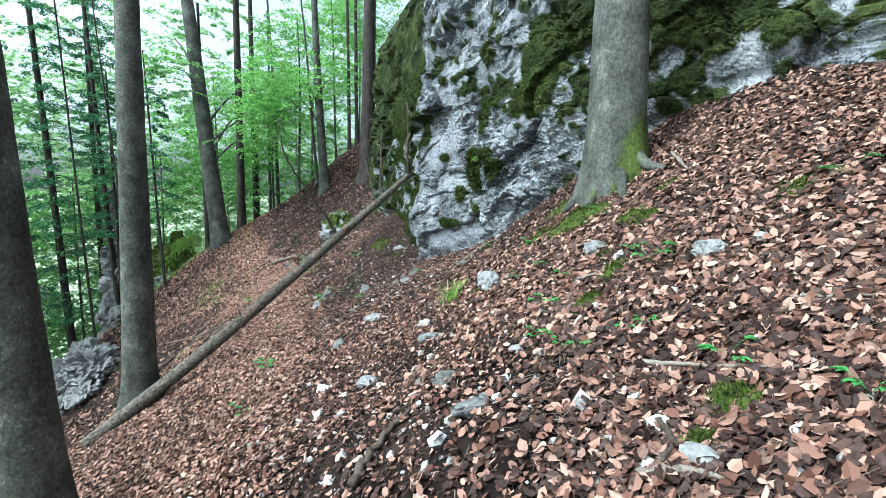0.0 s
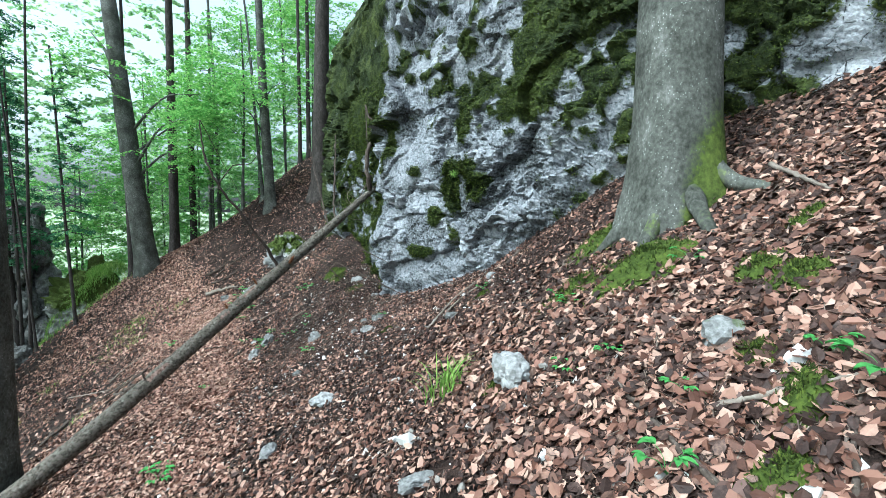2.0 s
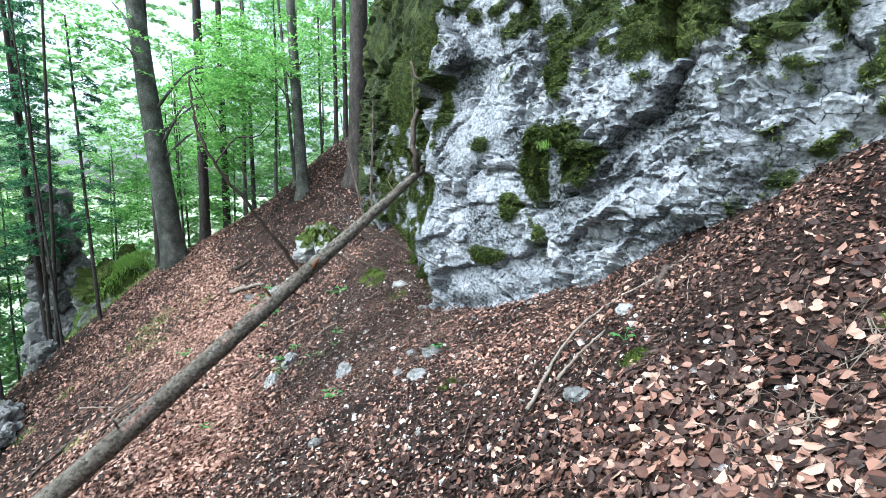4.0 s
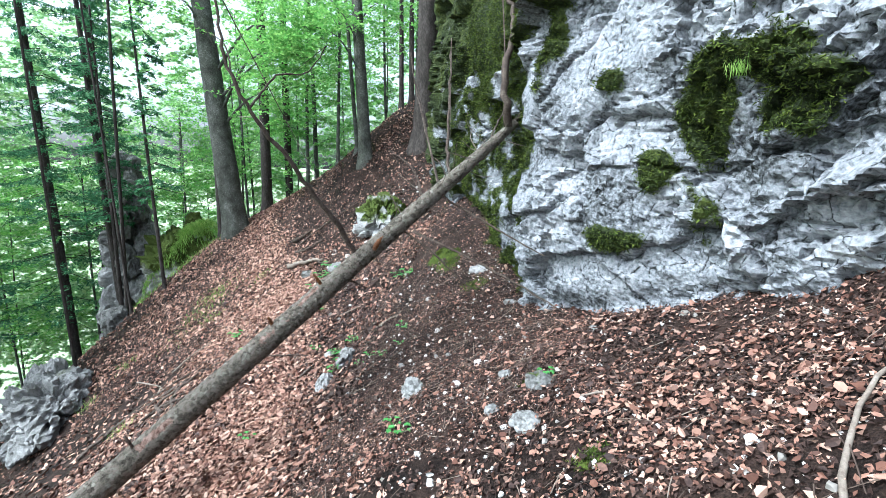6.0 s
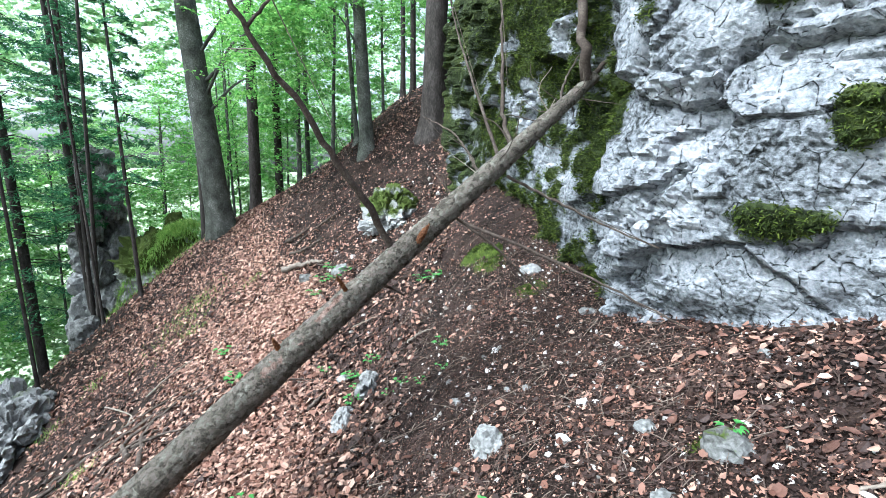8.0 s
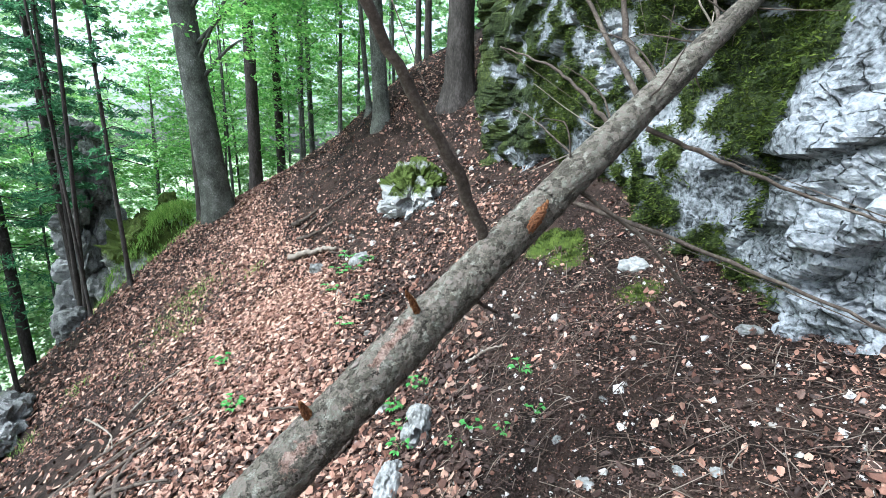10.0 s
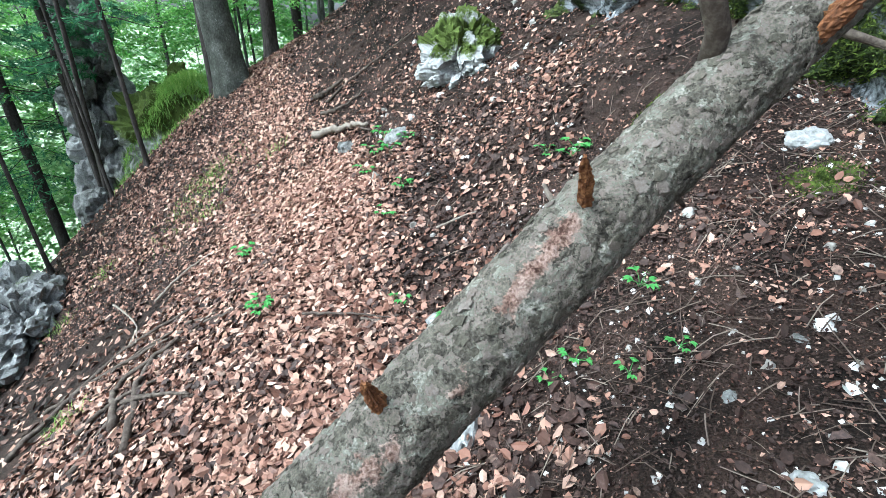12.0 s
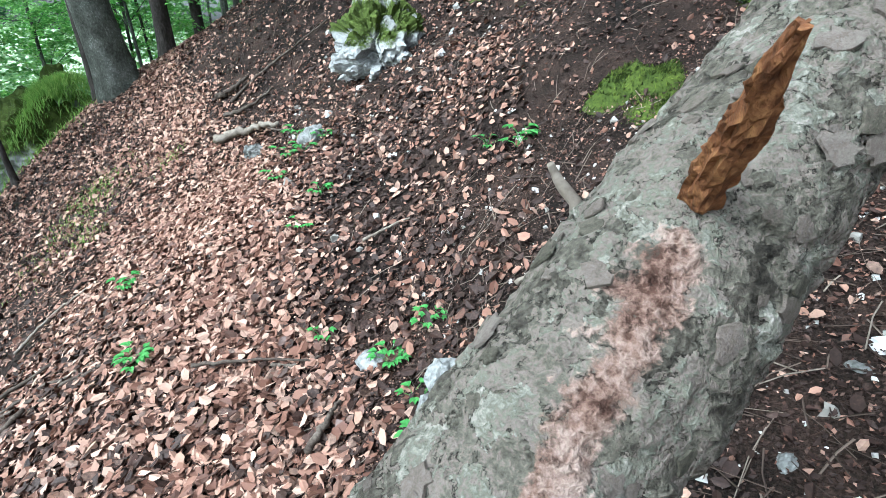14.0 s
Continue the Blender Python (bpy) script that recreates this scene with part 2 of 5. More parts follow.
        hm = n.new("ShaderNodeMath")
        hm.operation = "MULTIPLY_ADD"
        hm.inputs[1].default_value = 0.5
        l.new(open_fac.outputs[0], hm.inputs[0])
        l.new(mix.outputs[0], hm.inputs[2])
        height = hm.outputs[0]
    if wear:
        at, wcol, lo, hi = wear
        a = n.new("ShaderNodeAttribute")
        a.attribute_name = at
        mr = n.new("ShaderNodeMapRange")
        mr.inputs[1].default_value, mr.inputs[2].default_value = lo, hi
        add = n.new("ShaderNodeMath")
        add.operation = "MULTIPLY_ADD"
        add.inputs[1].default_value = 0.5
        l.new(small.outputs["Fac"], add.inputs[0])
        l.new(a.outputs["Fac"], add.inputs[2])
        l.new(add.outputs[0], mr.inputs[0])
        r2 = n.new("ShaderNodeValToRGB")
        e2 = r2.color_ramp.elements
        while len(e2) < len(wcol):
            e2.new(0.5)
        for k, (pos, col) in enumerate(wcol):
            e2[k].position, e2[k].color = pos, (*col, 1)
        l.new(mix.outputs[0], r2.inputs[0])
        cm = n.new("ShaderNodeMix")
        cm.data_type = "RGBA"
        l.new(mr.outputs[0], cm.inputs[0])
        l.new(colour, cm.inputs[6])
        l.new(r2.outputs[0], cm.inputs[7])
        colour = cm.outputs[2]
    l.new(colour, b.inputs["Base Color"])
    if bump:
        bp = n.new("ShaderNodeBump")
        bp.inputs["Strength"].default_value, bp.inputs["Distance"].default_value = bump, depth
        l.new(height, bp.inputs["Height"])
        l.new(bp.outputs[0], b.inputs["Normal"])
    if through_light:
        tr = n.new("ShaderNodeBsdfTranslucent")
        l.new(colour, tr.inputs[0])
        ms = n.new("ShaderNodeMixShader")
        ms.inputs[0].default_value = through_light
        l.new(b.outputs[0], ms.inputs[1])
        l.new(tr.outputs[0], ms.inputs[2])
        l.new(ms.outputs[0], n["Material Output"].inputs[0])
    return m


# meadow stops are whitened: the valley's sunlit, hazy brightness is in the colour
SOIL = material("soil", [(0.38, (0.0031, 0.00217, 0.00186)), (0.48, (0.0124, 0.00775, 0.006076)), (0.58, (0.0341, 0.02108, 0.01612)), (0.7, (0.0744, 0.0496, 0.03844))], 2.5, 95, 0.95, 1.0, 0.04,
                wear=("sunlit_meadow", [(0.3, (0.20, 0.25, 0.14)), (0.7, (0.42, 0.46, 0.34))], 0.6, 0.9))
LITTER = material("dead_leaf", [(0.08, (0.04464, 0.01896, 0.01317)), (0.35, (0.1295, 0.06257, 0.04354)), (0.6, (0.241, 0.1346, 0.09821)), (0.88, (0.3572, 0.237, 0.1823))], 3, 60, 0.6, 0.25, 0.004, island=0.75, spec=0.15,
                  wear=("age", [(0.3, (0.006, 0.0035, 0.003)), (0.5, (0.026, 0.0145, 0.0115)), (0.7, (0.085, 0.052, 0.042))], 0.55, 0.95))
ROCK = material("limestone", [(0.37, (0.018, 0.019, 0.019)), (0.43, (0.075, 0.078, 0.082)), (0.5, (0.165, 0.17, 0.183)), (0.64, (0.31, 0.312, 0.325))], 1.7, 30, 0.9, 1.0, 0.05, cracks=(6.0, 0.02, (0.03, 0.03, 0.028)), 
                wear=("moss", [(0.36, (0.005, 0.007, 0.003)), (0.5, (0.02, 0.027, 0.008)), (0.68, (0.07, 0.085, 0.02))], 0.74, 0.84))
STONE = material("pale_stone", [(0.3, (0.03629, 0.03525, 0.0311)), (0.45, (0.1244, 0.1218, 0.1166)), (0.68, (0.3007, 0.2955, 0.2903))], 5, 40, 0.9, 0.8, 0.012, per_object=0.2,
                 wear=("moss", [(0.3, (0.016, 0.022, 0.006)), (0.6, (0.06, 0.08, 0.016))], 0.72, 0.86))
CHIP = material("stone_chip", [(0.1, (0.17, 0.153, 0.136)), (0.5, (0.357, 0.34, 0.323)), (0.9, (0.578, 0.561, 0.544))], 5, 40, 0.9, 0.3, 0.004, island=0.8)
MOSS = material("moss", [(0.25, (0.009, 0.013, 0.004)), (0.5, (0.036, 0.052, 0.010)), (0.78, (0.125, 0.155, 0.026))], 9, 60, 0.95, 0.6, 0.01, island=0.35, through_light=0.15)
BEECH = material("beech_bark", [(0.33, (0.01481, 0.01543, 0.01172)), (0.45, (0.04627, 0.04689, 0.03886)), (0.56, (0.08634, 0.08634, 0.07526)), (0.7, (0.1788, 0.1788, 0.1616))], 3.4, 34, 0.85, 0.9, 0.016, stretch=(1, 1, 0.75), spots=(48.0, 0.17, (0.30, 0.32, 0.29)),
                 wear=("moss", [(0.36, (0.012, 0.018, 0.005)), (0.5, (0.045, 0.06, 0.013)), (0.66, (0.10, 0.125, 0.025))], 0.7, 0.9))
SPRUCE = material("spruce_bark", [(0.3, (0.0128, 0.01088, 0.0096)), (0.5, (0.0384, 0.032, 0.0288)), (0.7, (0.0896, 0.0768, 0.0704))], 9, 40, 0.95, 0.9, 0.03, stretch=(1, 1, 0.35))
DEADBARK = material("scaly_bark", [(0.29, (0.014, 0.01116, 0.0088)), (0.39, (0.05, 0.04185, 0.03344)), (0.48, (0.1, 0.08928, 0.0704)), (0.53, (0.15, 0.119, 0.1038)), (0.58, (0.115, 0.1116, 0.08624)), (0.68, (0.25, 0.2232, 0.198))], 24, 150, 0.9, 1.0, 0.018, cracks=(33.0, 0.022, (0.02, 0.016, 0.013)), plates=0.2,
                    wear=("bare", [(0.4, (0.055, 0.028, 0.02)), (0.48, (0.15, 0.092, 0.072)), (0.6, (0.27, 0.195, 0.165))], 0.70, 0.80))
FLAKE = material("bark_flake", [(0.25, (0.027, 0.02214, 0.01694)), (0.42, (0.0765, 0.06806, 0.05159)), (0.58, (0.126, 0.1, 0.08624)), (0.8, (0.189, 0.164, 0.1424))], 3.5, 16, 0.9, 1.0, 0.006, per_object=0.3)
DEADWOOD = material("dead_wood", [(0.3, (0.018, 0.0132, 0.0108)), (0.5, (0.054, 0.0408, 0.033)), (0.7, (0.132, 0.108, 0.09))], 12, 70, 0.9, 0.6, 0.006)
PALE = material("bleached_stick", [(0.3, (0.0784, 0.0616, 0.0504)), (0.5, (0.157, 0.129, 0.106)), (0.7, (0.235, 0.207, 0.179))], 12, 70, 0.9, 0.6, 0.005)
RAWWOOD = material("torn_wood", [(0.34, (0.03, 0.012, 0.00675)), (0.5, (0.1275, 0.0525, 0.0225)), (0.68, (0.3, 0.15, 0.06375))], 22, 120, 0.75, 1.0, 0.01, stretch=(1, 1.6, 0.6))
TWIG = material("twig", [(0.1, (0.03, 0.021, 0.0168)), (0.5, (0.084, 0.06, 0.048)), (0.9, (0.204, 0.168, 0.138))], 8, 60, 0.9, 0.4, 0.004, island=0.7)
GREEN = material("beech_leaf", [(0.1, (0.07, 0.1843, 0.042)), (0.5, (0.168, 0.3686, 0.084)), (0.9, (0.364, 0.5626, 0.168))], 1.5, 20, 0.55, 0.0, island=0.55, through_light=0.55)
# paler version of the beech leaf green: distance haze put into the colour
HAZED_LEAF = material("hazed_far_leaf", [(0.1, (0.1181, 0.2249, 0.0972)), (0.5, (0.27, 0.4366, 0.1944)), (0.9, (0.54, 0.6615, 0.3564))], 1.5, 20, 0.6, 0.0, island=0.6, through_light=0.5)
HERB = material("herb_leaf", [(0.1, (0.035, 0.12, 0.03)), (0.5, (0.07, 0.22, 0.055)), (0.9, (0.14, 0.34, 0.09))], 6, 40, 0.5, 0.2, 0.003, island=0.5, through_light=0.3)
NEEDLE = material("spruce_needle", [(0.1, (0.025, 0.085, 0.04)), (0.5, (0.065, 0.17, 0.08)), (0.9, (0.15, 0.29, 0.14))], 3, 30, 0.7, 0.0, island=0.6, through_light=0.4)
GRASS = material("grass_blade", [(0.1, (0.08, 0.16, 0.025)), (0.5, (0.17, 0.29, 0.055)), (0.9, (0.32, 0.42, 0.12))], 3, 30, 0.6, 0.0, island=0.6, through_light=0.4)

# ---------------------------------------------------------------- ground
def stretch_out(lo, hi, step, mid_lo, mid_hi, mid, far):
    fine = np.arange(lo, hi + 1e-6, step)
    below, above = np.arange(lo - mid, mid_lo, -mid)[::-1], np.arange(hi + mid, mid_hi, mid)
    out = np.geomspace(1, far, 26)
    return np.r_[(below[0] - out)[::-1], below, fine, above, above[-1] + out]


gx = stretch_out(-6, 6.2, 0.075, -20, 12, 0.3, 900)
gy = stretch_out(-11, 8, 0.075, -16, 24, 0.3, 900)
X, Y = np.meshgrid(gx, gy)
Z = ground_z(X.ravel(), Y.ravel())
i, j = np.meshgrid(np.arange(len(gy) - 1), np.arange(len(gx) - 1), indexing="ij")
k = len(gx)
quads = np.stack([i * k + j, i * k + j + 1, (i + 1) * k + j + 1, (i + 1) * k + j], -1).reshape(-1, 4)
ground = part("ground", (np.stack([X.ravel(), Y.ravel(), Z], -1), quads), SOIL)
# meadow with its painted-in brightness sets in 34 to 46 m out
attribute(ground.data, "sunlit_meadow", np.clip((np.hypot(X.ravel(), Y.ravel()) - 34) / 12, 0, 1))
tagged(ground, "steep forest hillside of dark soil falling to a meadow painted pale as if sunlit", "ground", kind="structure")

# ---------------------------------------------------------------- cliff
FOOT = [(11, -9.6), (8.2, -6.9), (6.35, -5.0), (5.4, -3.95), (4.3, -2.6), (3.4, -1.4), (2.85, -0.72), (2.3, -0.12), (1.85, 0.3), (1.68, 0.65),
        (1.72, 1.15), (1.4, 1.85), (1.0, 2.9), (0.65, 3.9), (0.1, 5.0), (-0.35, 6.2), (-0.1, 8.0), (1.2, 11.0)]
PATCHES = [  # moss cushions on the cliff: place, width, height
    ((2.7, -0.55, 0.9), 0.16, 0.17), ((2.86, -0.85, 1.4), 0.2, 0.44), ((3.08, -1.15, 1.6), 0.28, 0.16), ((3.3, -1.4, 1.42), 0.22, 0.16), ((2.42, -0.28, 0.33), 0.24, 0.13), ((2.3, -0.27, 1.62), 0.13, 0.1),
    ((2.86, -1.1, 2.4), 0.24, 0.42), ((3.15, -1.3, 2.75), 0.3, 0.3), ((3.6, -1.9, 2.5), 0.45, 0.4), ((3.9, -2.1, 3.0), 0.5, 0.55), ((1.95, 0.4, 2.2), 0.16, 0.45),
    ((1.7, 0.85, 1.15), 0.2, 0.45), ((1.7, 1.2, 2.6), 0.4, 0.6), ((1.2, 2.6, 2.2), 0.5, 0.5), ((0.8, 3.6, 1.0), 0.4, 0.3), ((3.2, -1.35, 1.3), 0.2, 0.15)]


def cliff_shape():
    foot = np.array(FOOT)
    s = np.r_[0, np.cumsum(np.linalg.norm(np.diff(foot, axis=0), axis=1))]
    ss = np.r_[np.arange(0, s[2], 0.15), np.arange(s[2], s[14], 0.026), np.arange(s[14], s[-1], 0.12)]
    line = weights(s, ss) @ foot
    t = np.gradient(line, axis=0)
    k = np.ones(25) / 25
    t = np.stack([np.convolve(np.pad(t[:, a], 12, mode="edge"), k, "valid") for a in (0, 1)], -1)
    t /= np.linalg.norm(t, axis=1)[:, None]
    out = np.stack([t[:, 1], -t[:, 0]], -1)
    if (out[len(out) // 2] @ np.array([-1.0, -1.0])) < 0:
        out = -out
    hs = np.r_[np.arange(-1.6, 3.7, 0.026), np.arange(3.7, 10, 0.1)]
    S, Hh = np.meshgrid(np.arange(len(ss)), hs)
    n = out[S.ravel()]
    h = Hh.ravel()
    p = np.c_[line[S.ravel()], h]
    back = 0.08 * np.maximum(h - 2.5, 0) + 0.5 * np.maximum(h - 5.5, 0)
    p[:, :2] -= n * back[:, None]
    warp = np.stack([vnoise(p * 1.5, 31), vnoise(p * 1.5, 32), vnoise(p * 1.5, 33)], -1) + 0.22 * np.stack([vnoise(p * 8, 34), vnoise(p * 8, 35), vnoise(p * 8, 36)], -1)
    bed = np.stack([0.86 * p[:, 0] - 0.5 * p[:, 1], 0.5 * p[:, 0] + 0.86 * p[:, 1], p[:, 2] - 0.22 * p[:, 0] + 0.16 * p[:, 1]], -1)
    d = 0.17 * fbm(p * 0.8, 3, 11)
    big, big_edge = facets(bed * (0.85, 0.85, 1.35) + 0.3 * warp, 5, 1.0)
    mid, mid_edge = facets(bed * (2.7, 2.7, 4.6) + 0.4 * warp, 6, 1.1)
    low, low_edge = facets(bed * (8, 8, 14) + 0.5 * warp, 7, 1.2)
    busy = np.clip(0.5 + 1.1 * vnoise(p * 1.3, 51), 0.12, 1.15)
    d += 0.17 * big - 0.06 * np.exp(-((big_edge / 0.03) ** 2)) + busy * (0.085 * mid - 0.04 * np.exp(-((mid_edge / 0.04) ** 2)) + 0.034 * low) + 0.013 * fbm(p * 18, 3, 61) + 0.012 * fbm(bed * (5, 5, 15), 3, 62, ridged=True)
    # undercut foot
    rel = h - ground_z(p[:, 0], p[:, 1])
    d -= 0.09 * np.exp(-((rel - 0.08) / 0.12) ** 2)
    # moss
    m = 0.36 * fbm(p * 1.4, 4, 71) + 0.62 * fbm(p * 5, 3, 72) + 0.16 * mid
    m += 0.42 * np.clip((h - 1.75 - 0.25 * (p[:, 0] < 2.9)) / 0.9, 0, 1) + 0.38 * np.clip((p[:, 0] - 3.7) / 0.6, 0, 1) + 0.6 * np.clip((p[:, 1] - 0.6) / 0.4, 0, 1)
    m -= 0.2 * np.exp(-(((p[:, 0] - 6.6) / 0.6) ** 2)) * (h > 2.2)
    wob = 1 + 0.4 * vnoise(p * 6, 81)
    for (x, y, z), wd, ht in PATCHES:
        dx, dy = p[:, 0] - x, p[:, 1] - y
        q = np.sqrt(((dx * n[:, 1] - dy * n[:, 0]) / (1.15 * wd)) ** 2 + ((h - z) / ht) ** 2 + (np.maximum(np.abs(dx * n[:, 0] + dy * n[:, 1]) - 0.5, 0) / 0.1) ** 2) * wob
        m = np.maximum(m, 0.95 - 0.55 * q**2)
    d += 0.06 * np.clip((m - 0.45) / 0.3, 0, 1)
    p[:, :2] += n * d[:, None]
    p[:, 2] += 0.02 * vnoise(p * 5, 91)
    i, j = np.meshgrid(np.arange(len(hs) - 1), np.arange(len(ss) - 1), indexing="ij")
    k = len(ss)
    return p, np.stack([i * k + j, i * k + j + 1, (i + 1) * k + j + 1, (i + 1) * k + j], -1).reshape(-1, 4), m, n


cliff_p, cliff_f, cliff_m, cliff_n = cliff_shape()
cliff = part("cliff", (cliff_p, cliff_f), ROCK, smooth=False)
attribute(cliff.data, "moss", cliff_m)
tagged(cliff, "pale grey limestone cliff with dark green moss cushions", "cliff", kind="structure")


def moss_on(points, normals, size, r):
    """Short tufts standing on a surface."""
    blade = np.array([(-0.16, 0, 0), (0.16, 0, 0), (0.1, 0.1, 0.7), (-0.06, 0.12, 1.0)])
    a = r.normal(size=(len(points), 3)) * 0.75 + normals + (0, 0, -0.25)
    u, w, n = frames_of(a, r)
    v = (u[:, None] * blade[None, :, :1] + w[:, None] * blade[None, :, 1:2] + n[:, None] * blade[None, :, 2:]) * np.asarray(size).reshape(-1, 1, 1)
    return (v + points[:, None]).reshape(-1, 3), (np.arange(4)[None] + np.arange(len(points))[:, None] * 4)


mossy = np.where((cliff_m > 0.5) & (cliff_p[:, 2] < 3.7) & (cliff_p[:, 0] < 6.0) & (cliff_p[:, 1] < 4.2) & (cliff_p[:, 2] > -0.5))[0]
near_w = np.exp(-np.maximum(cliff_p[mossy, 2] - 1.8, 0) * 0.7) * np.where(cliff_p[mossy, 0] > 3.8, 0.4, 1.0)
pick = rng.choice(mossy, 110000, p=near_w / near_w.sum())
part_moss = part("moss", moss_on(cliff_p[pick] + rng.normal(0, 0.014, (len(pick), 3)), np.c_[cliff_n[pick], np.full(len(pick), 0.1)], rng.uniform(0.014, 0.04, len(pick)), rng), MOSS)
tagged(part_moss, "dark olive green moss hanging on the cliff", "moss", kind="stuff")

# ---------------------------------------------------------------- trees
def trunk_line(base, lean, height, sway, r, n=26):
    t = np.linspace(0, 1, n)
    x = base[0] + lean[0] * t * height + sway * np.sin(t * 5 + r.uniform(0, 6)) * t
    y = base[1] + lean[1] * t * height + sway * np.sin(t * 4 + r.uniform(0, 6)) * t
    return np.stack([x, y, base[2] - 0.45 + t * (height + 0.45)], -1)


def trunk_of(base, diameter, height, lean, r, kind="beech", sides=28, flare=0.55, n=60, mossy=0.0, taper=0.6):
    line = trunk_line(base, lean, height, 0.03 if kind == "spruce" else 0.08, r, n)
    h = line[:, 2] - base[2]
    rad = diameter / 2 * (1 - taper * np.clip(h / height, 0, 1)) * (1 + flare * np.exp(-np.maximum(h, -0.2) / (0.5 * diameter + 0.1)))
    lobes = r.uniform(0, 6)

    def push(p, a, k):
        near = np.exp(-np.maximum(h[k], 0) / (0.9 * diameter))
        skin = 0.09 * diameter * near * (np.cos(a * 5 + lobes) + 0.6 * np.cos(a * 3 + 2 * lobes)) * flare / 0.55
        if kind == "spruce":
            f1, f2, val = cells(p * (14, 14, 5), 3)
            return skin + diameter * 0.05 * (val - 0.7) * np.clip((f2 - f1) * 4, 0, 1)
        return skin + diameter * 0.02 * fbm(p * (2.5, 2.5, 1.2), 3, 8) + 0.004 * fbm(p * (3, 3, 22), 2, 9)

    v, f = tube(line, rad, sides, shift=push)
    hh = v[:, 2] - base[2]
    side = ((v[:, 0] - base[0]) * 0.85 - (v[:, 1] - base[1]) * 0.5) / diameter * 2
    m = mossy * np.exp(-np.maximum(hh, 0) / 0.7) * (np.clip(0.35 + 0.9 * side, 0.1, 1.25) if mossy > 0.5 else 1) + 0.2 * fbm(v * 4, 3, 12)
    return v, f, m


def sprays(centres, spread, count, size, r, droop=0.25, per=46):
    """Flat sprays of leaves in tiers round the given centres."""
    ps, ns = [], []
    for c in centres:
        k = max(5, count // (per + 24))
        a, tilt = r.uniform(0, 2 * np.pi, k), r.normal(0, 0.16, k)
        ln = spread * r.uniform(0.45, 1.0, k)
        root = np.stack([np.cos(a), np.sin(a), np.zeros(k)], -1) * (spread * r.uniform(0, 0.35, k))[:, None] + np.stack([r.normal(0, 0.12, k), r.normal(0, 0.12, k), r.normal(0, 0.42, k)], -1) * spread
        q, w = r.uniform(0, 1, (k, per)) ** 0.8, r.normal(0, 0.24, (k, per))
        side = w * ln[:, None] * np.sin(np.pi * np.clip(q * 0.85 + 0.12, 0, 1))
        x = root[:, :1] + np.cos(a)[:, None] * q * ln[:, None] - np.sin(a)[:, None] * side
        y = root[:, 1:2] + np.sin(a)[:, None] * q * ln[:, None] + np.cos(a)[:, None] * side
        z = root[:, 2:] + ln[:, None] * (tilt[:, None] * q - droop * q**2) - 0.15 * np.abs(side) + r.normal(0, 0.018, (k, per)) * spread
        ps.append(np.stack([x, y, z], -1).reshape(-1, 3) + c)
        ns.append(r.normal(size=(k * per, 3)) * 0.4 + (0, 0, 1))
    p, n = np.concatenate(ps), np.concatenate(ns)
    return leaves(p, n, r.uniform(0.7, 1.25, len(p)) * size, r, 0.5, SPRAY, SPRAY_FACE)


def limb(a, b, r0, r1, r, sides=6, sag=0.15, n=9):
    a, b = np.asarray(a, float), np.asarray(b, float)
    mid = (a + b) / 2 + r.normal(0, 0.06, 3) * np.linalg.norm(b - a) + (0, 0, sag * np.linalg.norm(b - a))
    return tube(bent([a, mid, b], n), np.linspace(r0, r1, n), sides)


def beech(name, x, y, diameter, height, lean=(0, 0), crowns=(), label="", mossy=0.0, seed=0, size=0.085, count=900, flare=0.55, limbs=(), spread=1.3, roots=()):
    r = np.random.default_rng(100 + seed)
    base = (x, y, gz(x, y))
    tree = tagged(new(name), label, "tree")
    tree.location = base
    tree.empty_display_size = 0.3
    v, f, m = trunk_of(base, diameter, height, lean, r, flare=flare, mossy=mossy, n=90 if diameter > 0.3 else 40, sides=36 if diameter > 0.3 else 14)
    v = v - base
    t = part("trunk", (v, f), BEECH, tree)
    attribute(t.data, "moss", m)
    for dx, dy in roots:
        pts = [(dx * q, dy * q, (ground_z([x + dx * q], [y + dy * q])[0] - base[2]) + lift) for q, lift in ((0.1, 0.45), (0.38, 0.2), (0.7, 0.06), (1.15, -0.04))]
        rv, rf = tube(bent(pts, 22), np.linspace(0.11, 0.025, 22), 12, 0.35, int(r.integers(99)))
        ro = part("root", (rv, rf), BEECH, tree)
        attribute(ro.data, "moss", 0.45 + 0.35 * fbm(rv * 6, 3, 13))

    def on(h):
        return np.array([lean[0] * h, lean[1] * h, h])
    for h, tip in limbs:
        part("limb", limb(on(h), tip, diameter * 0.14, 0.02, r), BEECH, tree)
    if crowns:
        for c in crowns:
            c = np.array(c)
            h = max(min(c[2] - 0.6 - 0.25 * np.hypot(c[0], c[1]), height - 0.3), 0.8)
            part("limb", limb(on(h), c, max(diameter * 0.08, 0.012), 0.006, r, 5), BEECH, tree)
        part("crown", sprays([np.array(c) for c in crowns], spread, count, size, r), GREEN, tree, "bright fresh green leaves")
    return tree


